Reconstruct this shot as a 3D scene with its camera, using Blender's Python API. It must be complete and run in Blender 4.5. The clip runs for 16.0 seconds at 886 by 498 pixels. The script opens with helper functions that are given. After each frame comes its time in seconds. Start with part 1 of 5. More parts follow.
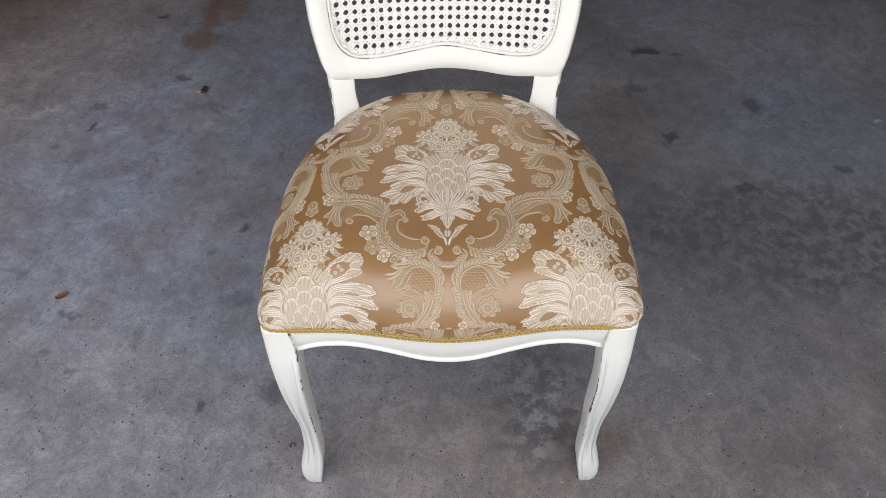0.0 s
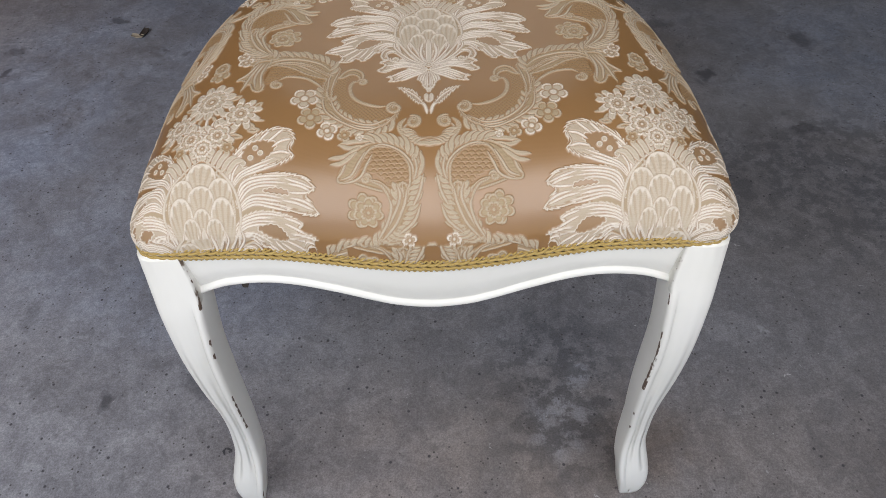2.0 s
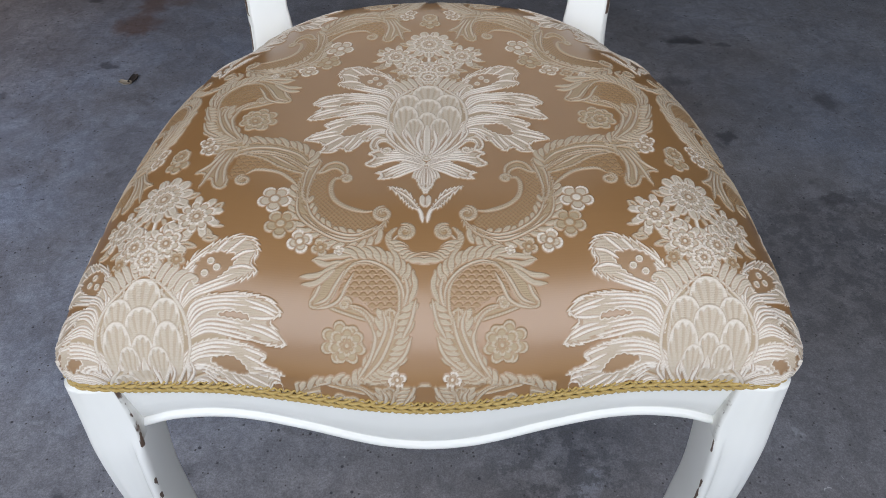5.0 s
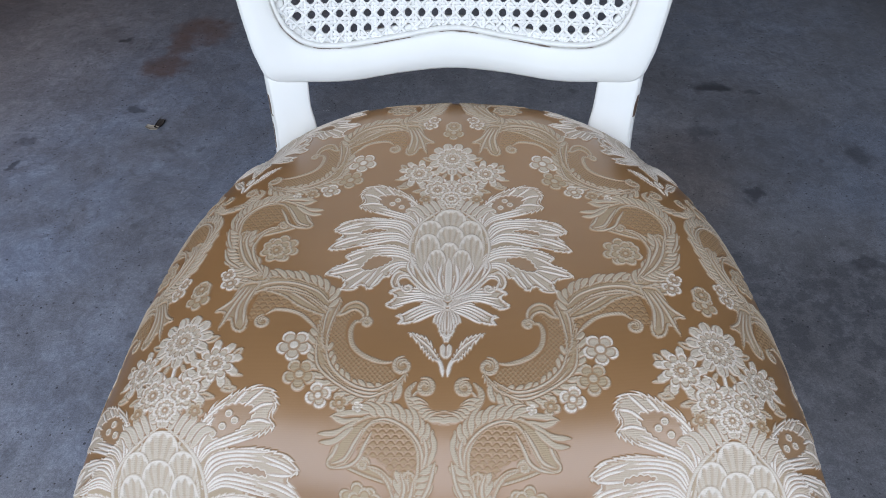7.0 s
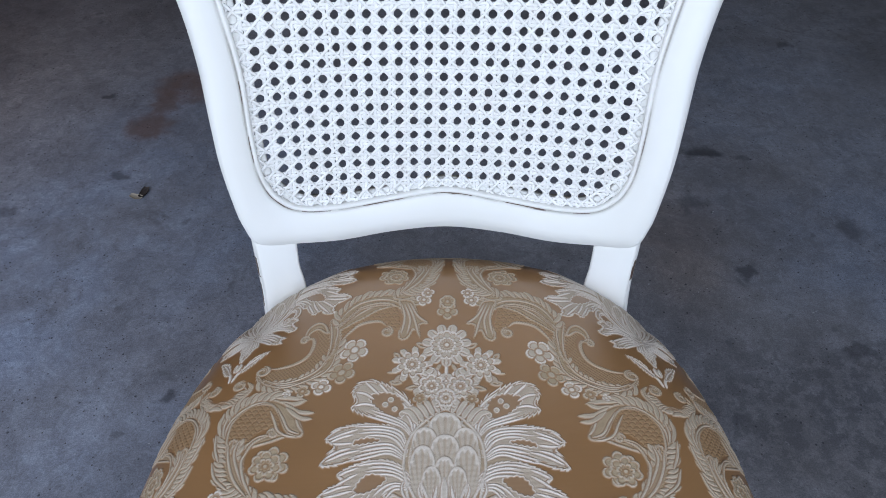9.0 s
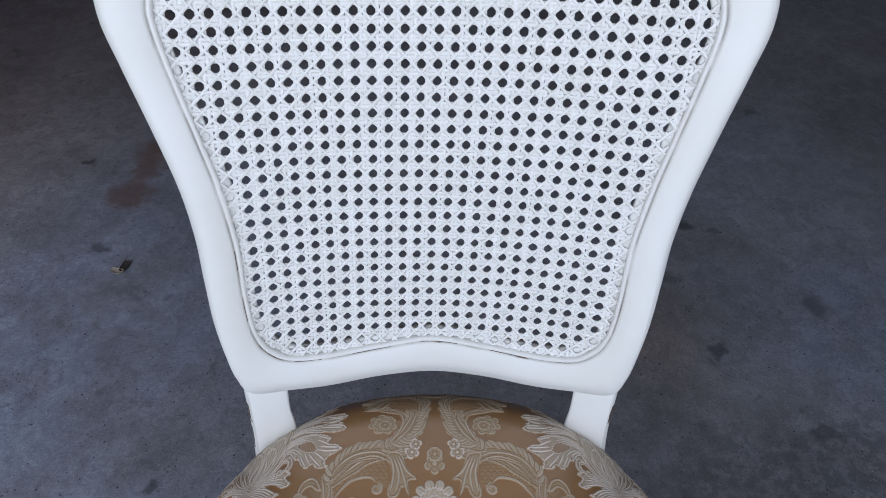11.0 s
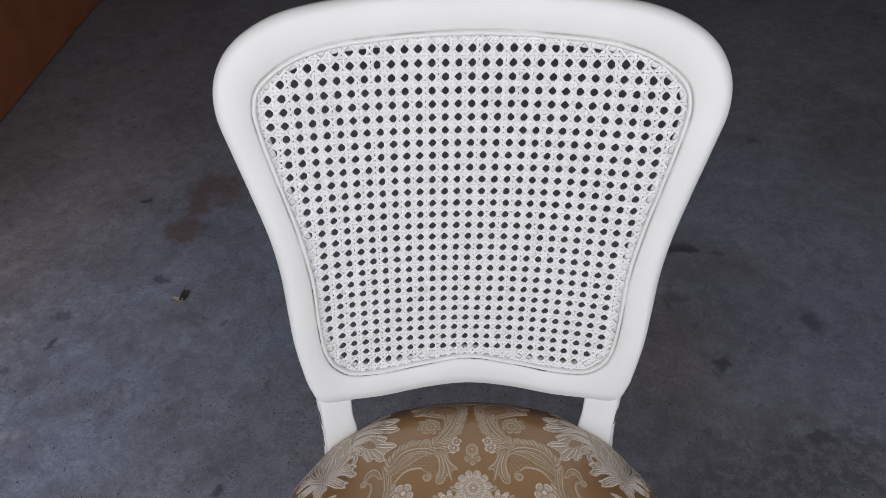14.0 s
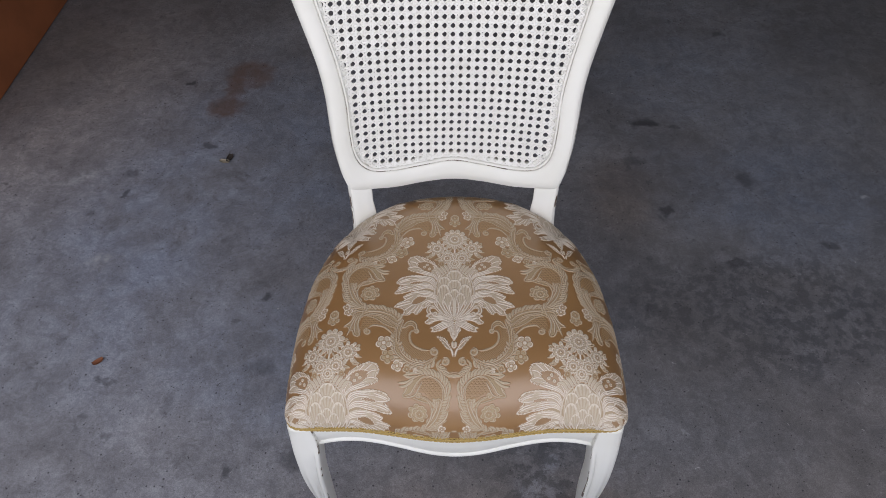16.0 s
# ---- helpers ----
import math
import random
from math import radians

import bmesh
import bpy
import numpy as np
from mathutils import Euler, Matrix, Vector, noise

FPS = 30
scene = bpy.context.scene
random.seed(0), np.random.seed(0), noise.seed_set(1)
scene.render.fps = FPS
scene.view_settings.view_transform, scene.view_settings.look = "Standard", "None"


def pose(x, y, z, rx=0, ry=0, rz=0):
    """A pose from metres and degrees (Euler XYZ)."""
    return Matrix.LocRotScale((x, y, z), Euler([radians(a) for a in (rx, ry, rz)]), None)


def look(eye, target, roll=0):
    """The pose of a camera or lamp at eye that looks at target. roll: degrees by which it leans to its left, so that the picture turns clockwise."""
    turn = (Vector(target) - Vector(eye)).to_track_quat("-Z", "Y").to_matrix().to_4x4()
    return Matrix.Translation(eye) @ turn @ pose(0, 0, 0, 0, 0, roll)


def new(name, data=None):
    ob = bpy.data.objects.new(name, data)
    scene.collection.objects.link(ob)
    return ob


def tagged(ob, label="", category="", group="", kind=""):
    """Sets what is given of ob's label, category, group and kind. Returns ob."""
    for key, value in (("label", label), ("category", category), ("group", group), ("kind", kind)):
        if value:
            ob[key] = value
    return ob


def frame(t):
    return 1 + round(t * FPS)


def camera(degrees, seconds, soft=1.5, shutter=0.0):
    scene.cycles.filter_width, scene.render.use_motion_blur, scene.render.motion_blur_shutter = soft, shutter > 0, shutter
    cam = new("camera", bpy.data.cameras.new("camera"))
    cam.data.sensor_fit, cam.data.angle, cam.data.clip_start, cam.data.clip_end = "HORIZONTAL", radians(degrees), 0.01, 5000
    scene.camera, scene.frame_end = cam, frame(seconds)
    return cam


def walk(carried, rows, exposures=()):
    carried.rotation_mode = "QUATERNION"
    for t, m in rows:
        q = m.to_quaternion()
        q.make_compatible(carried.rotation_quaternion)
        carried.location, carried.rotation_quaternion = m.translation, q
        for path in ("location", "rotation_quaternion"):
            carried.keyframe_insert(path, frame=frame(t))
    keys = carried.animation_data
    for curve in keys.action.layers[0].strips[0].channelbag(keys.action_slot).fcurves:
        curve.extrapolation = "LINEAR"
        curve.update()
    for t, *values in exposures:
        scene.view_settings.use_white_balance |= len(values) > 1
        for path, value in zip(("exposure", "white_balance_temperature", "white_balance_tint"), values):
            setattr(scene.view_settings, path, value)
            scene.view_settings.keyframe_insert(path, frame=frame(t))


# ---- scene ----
cam = camera(64.8, 16.0, soft=0.8)
PATH = [
    (0, (0.005, 0.099, 1.234), (-0.02, 1.355, -0.322), -1.6),
    (0.5, (0.0, 0.144, 1.136), (-0.033, 1.385, -0.432), -2.4),
    (1, (0.0, 0.181, 1.047), (-0.008, 1.442, -0.505), -1.4),
    (1.5, (0.005, 0.206, 0.964), (0.009, 1.5, -0.561), -1.1),
    (2, (0.011, 0.213, 0.896), (0.002, 1.519, -0.619), -1.8),
    (2.5, (0.009, 0.212, 0.845), (-0.007, 1.528, -0.661), -1.6),
    (3, (0.009, 0.217, 0.834), (0.0, 1.531, -0.674), -1.2),
    (3.5, (0.009, 0.243, 0.836), (0.012, 1.579, -0.652), -0.6),
    (4, (0.013, 0.28, 0.846), (0.001, 1.639, -0.621), -1.0),
    (4.2, (0.015, 0.295, 0.854), (0.009, 1.66, -0.609), -0.9),
    (6.3, (0.012, 0.371, 0.873), (-0.019, 1.751, -0.574), -0.2),
    (6.5, (0.01, 0.38, 0.882), (-0.029, 1.753, -0.572), -0.5),
    (7, (0.015, 0.411, 0.926), (-0.06, 1.794, -0.517), -1.7),
    (7.5, (0.027, 0.433, 0.959), (-0.05, 1.804, -0.495), -1.6),
    (8, (0.016, 0.455, 0.981), (-0.058, 1.83, -0.47), -1.3),
    (8.5, (0.006, 0.504, 1.003), (-0.056, 1.865, -0.461), -1.1),
    (9, (0.008, 0.541, 1.026), (-0.032, 1.917, -0.425), -0.8),
    (9.5, (0.004, 0.558, 1.055), (-0.015, 1.954, -0.377), -0.2),
    (9.7, (0.004, 0.562, 1.065), (-0.005, 1.955, -0.369), -0.0),
    (11.8, (-0.008, 0.639, 1.183), (0.034, 2.083, -0.2), 1.5),
    (12, (-0.007, 0.64, 1.195), (0.018, 2.097, -0.175), 0.5),
    (12.5, (-0.014, 0.638, 1.223), (0.028, 2.107, -0.134), 1.1),
    (13, (-0.015, 0.629, 1.225), (0.023, 2.095, -0.136), 0.8),
    (13.5, (-0.013, 0.59, 1.241), (0.0, 2.047, -0.128), -0.1),
    (14, (-0.021, 0.515, 1.264), (-0.047, 1.96, -0.119), -1.3),
    (14.5, (-0.016, 0.424, 1.281), (-0.035, 1.815, -0.157), -1.1),
    (15, (-0.005, 0.327, 1.32), (-0.045, 1.682, -0.151), -1.9),
    (15.5, (0.01, 0.227, 1.364), (-0.054, 1.561, -0.125), -2.5),
    (16, (0.011, 0.136, 1.414), (-0.042, 1.421, -0.118), -1.9),
]
EXPOSURES = [
    (0.0, 0.14, 7200, 15),
    (4.0, 0.0, 6800, 13),
    (6.5, 0.02, 6080, 12),
    (9.5, -0.13, 5830, 13),
    (12.0, -0.44, 6180, 16),
    (13.5, -0.44, 6530, 17),
    (16.0, -0.27, 6880, 17),
]
walk(cam, [(t, look(eye, target, roll)) for t, eye, target, roll in PATH], EXPOSURES)

# ---- sky, sun ----
SUN_UP, SUN_AZ = radians(52), radians(62)
world = bpy.data.worlds.new("sky")
scene.world = world
world.use_nodes = True
wn = world.node_tree
sky = wn.nodes.new("ShaderNodeTexSky")
sky.sky_type, sky.sun_disc = "NISHITA", False
sky.sun_elevation, sky.sun_rotation = SUN_UP, SUN_AZ
wn.nodes["Background"].inputs["Strength"].default_value = 0.15
wn.links.new(sky.outputs["Color"], wn.nodes["Background"].inputs["Color"])
sun = new("sun", bpy.data.lights.new("sun", "SUN"))
sun.data.energy, sun.data.angle, sun.data.color = 4.0, radians(0.5), (1.0, 0.95, 0.88)
sun_dir = Vector((math.sin(SUN_AZ) * math.cos(SUN_UP), math.cos(SUN_AZ) * math.cos(SUN_UP), math.sin(SUN_UP)))
sun.matrix_world = look(sun_dir * 30, (0, 0, 0))
door_light = new("door_daylight", bpy.data.lights.new("door_daylight", "AREA"))
door_light.data.shape, door_light.data.size, door_light.data.size_y = "RECTANGLE", 5.6, 1.5
door_light.data.energy, door_light.data.color = 72.0, (0.93, 0.97, 1.0)
door_light.matrix_world = look((-1.05, -0.33, 1.72), (-1.05, 2.0, 1.2))


# ---- node helpers ----
class Mat:
    """A small helper to chain shader nodes."""

    def __init__(self, name):
        self.m = bpy.data.materials.new(name)
        self.m.use_nodes = True
        self.t = self.m.node_tree
        self.b = self.t.nodes["Principled BSDF"]

    def node(self, kind, **inputs):
        n = self.t.nodes.new(kind)
        for k, v in inputs.items():
            self.put(n, k.replace("_", " "), v)
        return n

    def put(self, n, key, v):
        sock = n.inputs[int(key) if key.isdigit() else key]
        if isinstance(v, bpy.types.NodeSocket):
            self.t.links.new(v, sock)
        else:
            sock.default_value = v

    def set(self, **inputs):
        for k, v in inputs.items():
            self.put(self.b, k.replace("_", " "), v)

    def math(self, op, a, b=0.0, clamp=False):
        n = self.t.nodes.new("ShaderNodeMath")
        n.operation, n.use_clamp = op, clamp
        self.put(n, "0", a)
        self.put(n, "1", b)
        return n.outputs[0]

    def mix(self, f, a, b, mode="MIX"):
        n = self.t.nodes.new("ShaderNodeMix")
        n.data_type, n.blend_type = "RGBA", mode
        self.put(n, "0", f)
        self.put(n, "6", a)
        self.put(n, "7", b)
        return n.outputs[2]

    def attr(self, name):
        n = self.t.nodes.new("ShaderNodeAttribute")
        n.attribute_name = name
        return n.outputs["Fac"]

    def coords(self):
        return self.t.nodes.new("ShaderNodeTexCoord").outputs["Object"]

    def noise(self, scale, detail=4.0, rough=0.55, vec=None, warp=0.0):
        n = self.node("ShaderNodeTexNoise", Scale=scale, Detail=detail, Roughness=rough, Distortion=warp)
        self.t.links.new(vec or self.coords(), n.inputs["Vector"])
        return n.outputs["Fac"]

    def span(self, v, a, b, lo=0.0, hi=1.0):
        n = self.t.nodes.new("ShaderNodeMapRange")
        n.interpolation_type = "SMOOTHSTEP"
        for k, x in zip(("Value", "From Min", "From Max", "To Min", "To Max"), (v, a, b, lo, hi)):
            self.put(n, k, x)
        return n.outputs[0]

    def bump(self, h, strength, dist, normal=None):
        n = self.node("ShaderNodeBump", Height=h, Strength=strength, Distance=dist)
        if normal:
            self.t.links.new(normal, n.inputs["Normal"])
        return n.outputs["Normal"]


def rgb(r, g, b):
    return (r, g, b, 1.0)


def white_paint():
    m = Mat("distressed_white_paint")
    big, fine = m.noise(9, 3), m.noise(160, 4)
    col = m.mix(m.span(big, 0.3, 0.7), rgb(0.80, 0.79, 0.74), rgb(0.84, 0.83, 0.79))
    wear = m.attr("wear")
    broken = m.math("MULTIPLY", m.span(wear, 0.25, 0.6), m.span(m.noise(17, 5, 0.62), 0.54, 0.59))
    grey = m.math("MULTIPLY", m.attr("groove"), m.span(m.noise(24, 4, 0.6), 0.32, 0.62, 0.25, 0.95))
    col = m.mix(grey, col, rgb(0.36, 0.34, 0.30))
    torn = m.span(m.math("ADD", wear, m.span(m.noise(120, 3), 0.2, 0.8, -0.5, 0.5)), 1.05, 1.35)
    col = m.mix(m.math("MAXIMUM", broken, torn), col, rgb(0.11, 0.07, 0.048))
    m.set(Base_Color=col, Roughness=m.span(m.noise(30), 0.3, 0.7, 0.36, 0.48), Specular_IOR_Level=0.45)
    nrm = m.bump(fine, 0.12, 0.0006)
    m.set(Normal=m.bump(m.noise(700, 2), 0.08, 0.0003, nrm))
    return m.m


def cane_paint():
    m = Mat("painted_cane")
    oi = m.node("ShaderNodeObjectInfo")
    tone = m.math("MULTIPLY", m.noise(60, 3), oi.outputs["Random"])
    col = m.mix(m.span(tone, 0.1, 0.6), rgb(0.83, 0.82, 0.79), rgb(0.76, 0.75, 0.71))
    m.set(Base_Color=col, Roughness=0.5, Normal=m.bump(m.noise(520, 3), 0.35, 0.0006))
    return m.m


def brocade():
    m = Mat("gold_damask_brocade")
    cover, tone = m.attr("cover"), m.attr("tone")
    fibre = m.noise(900, 2)
    ground = m.mix(m.span(m.noise(7, 3), 0.3, 0.7), rgb(0.270, 0.143, 0.056), rgb(0.310, 0.166, 0.067))
    twill = m.node("ShaderNodeTexWave", Scale=330.0, Distortion=0.8, Detail=1.0)
    twill.bands_direction = "Y"
    m.t.links.new(m.coords(), twill.inputs["Vector"])
    twill = twill.outputs["Fac"]
    thread = m.mix(tone, rgb(0.39, 0.30, 0.185), rgb(0.80, 0.735, 0.655))
    thread = m.mix(m.span(fibre, 0.35, 0.75, 0.0, 0.14), thread, rgb(0.36, 0.28, 0.18))
    thread = m.mix(m.span(twill, 0.0, 0.6, 0.06, 0.0), thread, rgb(0.30, 0.22, 0.13))
    m.set(Base_Color=m.mix(cover, ground, thread))
    m.set(Roughness=m.span(cover, 0.0, 1.0, 0.30, 0.65), IOR=1.7, Specular_IOR_Level=m.span(cover, 0.0, 0.6, 0.58, 0.12))
    m.set(Sheen_Weight=m.span(cover, 0.0, 1.0, 0.0, 0.08), Sheen_Roughness=0.4)
    m.set(Normal=m.bump(m.math("ADD", fibre, twill), m.span(cover, 0.0, 1.0, 0.03, 0.26), 0.0005))
    return m.m


def gold_braid():
    m = Mat("gold_braid_thread")
    col = m.mix(m.noise(500, 3), rgb(0.30, 0.185, 0.04), rgb(0.56, 0.40, 0.13))
    m.set(Base_Color=col, Roughness=0.5, Sheen_Weight=0.2, Normal=m.bump(m.noise(1800, 2), 0.5, 0.0005))
    return m.m


def spot(m, p, x, y, rx, ry, edge, turn=0.0):
    """A mask round a place on the floor, with the ragged outline that p's distortion gives it."""
    mp = m.node("ShaderNodeMapping")
    mp.vector_type = "TEXTURE"
    m.put(mp, "Vector", p)
    m.put(mp, "Location", (x, y, 0))
    m.put(mp, "Rotation", (0, 0, turn))
    m.put(mp, "Scale", (rx, ry, 1))
    ln = m.t.nodes.new("ShaderNodeVectorMath")
    ln.operation = "LENGTH"
    m.t.links.new(mp.outputs[0], ln.inputs[0])
    return m.span(ln.outputs["Value"], 1.0 - edge, 1.0 + edge, 1.0, 0.0)


def concrete():
    m = Mat("stained_concrete")
    c = m.coords()
    wob = m.node("ShaderNodeTexNoise", Scale=26.0, Detail=4.0)
    m.t.links.new(c, wob.inputs["Vector"])
    shift = m.node("ShaderNodeVectorMath")
    shift.operation = "SUBTRACT"
    m.t.links.new(wob.outputs["Color"], shift.inputs[0])
    shift.inputs[1].default_value = (0.5, 0.5, 0.5)
    add = m.node("ShaderNodeVectorMath")
    add.operation = "MULTIPLY_ADD"
    m.t.links.new(shift.outputs[0], add.inputs[0])
    add.inputs[1].default_value = (0.07, 0.07, 0.0)
    m.t.links.new(c, add.inputs[2])
    p = add.outputs[0]
    big = m.span(m.noise(1.6, 5, 0.6, warp=0.6), 0.3, 0.7)
    mid = m.span(m.noise(7.5, 6, 0.65, warp=0.4), 0.32, 0.68)
    fine = m.noise(90, 5, 0.7)
    # paler, bluer concrete left and in front: brighter daylight put into the colour
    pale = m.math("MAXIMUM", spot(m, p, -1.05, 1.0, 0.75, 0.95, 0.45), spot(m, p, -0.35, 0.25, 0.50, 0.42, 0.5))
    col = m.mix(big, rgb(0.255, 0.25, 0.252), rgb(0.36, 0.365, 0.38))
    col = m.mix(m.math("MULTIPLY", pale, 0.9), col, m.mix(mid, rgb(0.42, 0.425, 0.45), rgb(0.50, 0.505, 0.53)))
    col = m.mix(mid, m.mix(1.0, col, rgb(0.83, 0.82, 0.815), "MULTIPLY"), col)
    blot = m.span(m.noise(24, 6, 0.75, warp=0.8), 0.40, 0.62)
    col = m.mix(blot, m.mix(1.0, col, rgb(0.76, 0.76, 0.77), "MULTIPLY"), col)
    grain = m.span(m.noise(140, 5, 0.8), 0.36, 0.62)
    col = m.mix(grain, m.mix(1.0, col, rgb(0.78, 0.78, 0.78), "MULTIPLY"), col)
    col = m.mix(m.span(fine, 0.25, 0.8, 0.0, 0.35), col, rgb(0.115, 0.11, 0.105))
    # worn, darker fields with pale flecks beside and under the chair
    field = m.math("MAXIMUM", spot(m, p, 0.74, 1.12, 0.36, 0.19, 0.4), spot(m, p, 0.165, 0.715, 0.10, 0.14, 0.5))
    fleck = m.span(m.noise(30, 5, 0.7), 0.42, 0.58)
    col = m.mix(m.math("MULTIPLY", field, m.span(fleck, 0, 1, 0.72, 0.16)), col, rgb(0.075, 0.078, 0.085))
    for x, y, r in ((0.165, 0.68, 0.036), (0.15, 0.63, 0.026), (0.195, 0.73, 0.022)):
        col = m.mix(m.math("MULTIPLY", spot(m, p, x, y, r, r * 0.8, 0.8), m.span(fleck, 0, 1, 0.1, 0.6)), col, rgb(0.33, 0.37, 0.42))
    # cool and warm drifts: (x, y, half sizes, strength)
    for tint, places in (
        ((0.86, 0.97, 1.13), ((-0.60, 1.60, 0.42, 0.50, 0.85), (-0.40, 0.97, 0.24, 0.16, 0.7), (0.86, 1.50, 0.36, 0.20, 0.8), (-1.05, 1.10, 0.35, 0.40, 0.4), (0.75, 2.10, 0.50, 0.40, 0.5))),
        ((1.05, 0.95, 0.86), ((-1.35, 2.05, 0.45, 0.55, 0.8), (0.42, 0.54, 0.55, 0.17, 0.8), (0.46, 1.53, 0.11, 0.17, 0.9), (0.0, 0.60, 0.32, 0.13, 0.8), (-0.35, 1.30, 0.25, 0.12, 0.5), (1.15, 0.80, 0.35, 0.25, 0.5))),
        ((0.84, 0.76, 0.68), ((0.27, 0.635, 0.05, 0.05, 0.7), (0.46, 1.50, 0.07, 0.12, 0.6))),
    ):
        for x, y, rx, ry, k in places:
            over = m.math("MULTIPLY", spot(m, p, x, y, rx, ry, 0.6), m.span(mid, 0, 1, 0.6 * k, k))
            col = m.mix(over, col, m.mix(1.0, col, rgb(*tint), "MULTIPLY"))
    warm = m.span(m.noise(2.3, 4, vec=c), 0.42, 0.68, 0.0, 0.25)
    col = m.mix(warm, col, m.mix(mid, rgb(0.185, 0.165, 0.14), rgb(0.285, 0.255, 0.225)))
    speck = m.span(m.noise(380, 3, 0.7), 0.36, 0.64)
    col = m.mix(speck, m.mix(1.0, col, rgb(0.80, 0.80, 0.80), "MULTIPLY"), m.mix(1.0, col, rgb(1.10, 1.10, 1.10), "MULTIPLY"))
    # rust
    rust = m.math("MAXIMUM", spot(m, p, -0.70, 2.09, 0.08, 0.075, 0.35), spot(m, p, -0.748, 1.925, 0.055, 0.055, 0.4))
    rust = m.math("MAXIMUM", rust, spot(m, p, -0.735, 2.0, 0.03, 0.07, 0.4))
    col = m.mix(m.math("MULTIPLY", rust, m.span(m.noise(18, 4), 0.25, 0.6, 0.3, 0.66)), col, rgb(0.14, 0.075, 0.045))
    # oil and dirt spots
    for x, y, rx, ry, k in SPOTS:
        col = m.mix(m.math("MULTIPLY", spot(m, p, x, y, rx, ry, 0.45), k), col, rgb(0.045, 0.045, 0.05))
    # small random blots and pits
    vo = m.node("ShaderNodeTexVoronoi", Scale=5.5, Randomness=1.0)
    m.t.links.new(p, vo.inputs["Vector"])
    keep = m.span(m.noise(3.1, 2), 0.5, 0.56)
    col = m.mix(m.math("MULTIPLY", m.span(vo.outputs["Distance"], 0.05, 0.12, 0.55, 0.0), keep), col, rgb(0.06, 0.06, 0.065))
    vs = m.node("ShaderNodeTexVoronoi", Scale=13.0, Randomness=1.0)
    m.t.links.new(p, vs.inputs["Vector"])
    col = m.mix(m.math("MULTIPLY", m.span(vs.outputs["Distance"], 0.06, 0.15, 0.5, 0.0), m.span(m.noise(4.7, 2), 0.46, 0.54)), col, rgb(0.085, 0.085, 0.09))
    scuff = m.span(m.noise(11, 7, 0.8, warp=1.2), 0.53, 0.66, 0.0, 0.42)
    col = m.mix(scuff, col, rgb(0.11, 0.108, 0.108))
    v2 = m.node("ShaderNodeTexVoronoi", Scale=46.0, Randomness=1.0)
    m.t.links.new(c, v2.inputs["Vector"])
    col = m.mix(m.math("MULTIPLY", m.span(v2.outputs["Distance"], 0.06, 0.13, 0.85, 0.0), m.span(m.noise(11, 3), 0.42, 0.52)), col, rgb(0.035, 0.035, 0.04))
    v4 = m.node("ShaderNodeTexVoronoi", Scale=95.0, Randomness=1.0)
    m.t.links.new(c, v4.inputs["Vector"])
    pits = m.math("MULTIPLY", m.span(v4.outputs["Distance"], 0.09, 0.18, 0.9, 0.0), m.span(m.noise(17, 4, 0.7), 0.46, 0.55))
    col = m.mix(pits, col, rgb(0.06, 0.055, 0.05))
    v5 = m.node("ShaderNodeTexVoronoi", Scale=78.0, Randomness=1.0)
    m.t.links.new(p, v5.inputs["Vector"])
    chalk = m.math("MULTIPLY", m.span(v5.outputs["Distance"], 0.05, 0.12, 0.7, 0.0), m.span(m.noise(13, 4, 0.7), 0.53, 0.60))
    col = m.mix(chalk, col, rgb(0.55, 0.54, 0.52))
    v3 = m.node("ShaderNodeTexVoronoi", Scale=27.0, Randomness=1.0)
    m.t.links.new(p, v3.inputs["Vector"])
    col = m.mix(m.math("MULTIPLY", m.span(v3.outputs["Distance"], 0.02, 0.07, 0.6, 0.0), m.span(m.noise(9, 3), 0.52, 0.62)), col, rgb(0.50, 0.50, 0.48))
    # paint smudges
    for x, y, rx, ry, a in ((-1.10, 1.60, 0.05, 0.018, 0.5), (-0.947, 1.281, 0.03, 0.02, 0.4), (1.126, 1.507, 0.012, 0.006, 0.3), (0.491, 0.801, 0.005, 0.005, 0.0)):
        col = m.mix(m.math("MULTIPLY", spot(m, p, x, y, rx, ry, 0.7, a), m.span(m.noise(60, 3), 0.35, 0.65, 0.1, 0.7)), col, rgb(0.46, 0.47, 0.48))
    col = m.mix(1.0, col, rgb(1.06, 1.07, 1.135), "MULTIPLY")
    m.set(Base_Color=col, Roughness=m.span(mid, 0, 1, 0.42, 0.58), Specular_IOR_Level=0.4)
    n1 = m.bump(m.noise(14, 5), 0.25, 0.004)
    m.set(Normal=m.bump(fine, 0.25, 0.0012, n1))
    return m.m


def plain(name, col, rough=0.7, scale=12.0, vary=0.12, bump=0.15):
    m = Mat(name)
    n = m.span(m.noise(scale, 5), 0.3, 0.7, 1.0 - vary, 1.0 + vary)
    mul = m.node("ShaderNodeVectorMath")
    mul.operation = "SCALE"
    mul.inputs[0].default_value = col
    m.put(mul, "Scale", n)
    m.set(Base_Color=mul.outputs[0], Roughness=rough, Normal=m.bump(m.noise(scale * 14, 4), bump, 0.001))
    return m.m


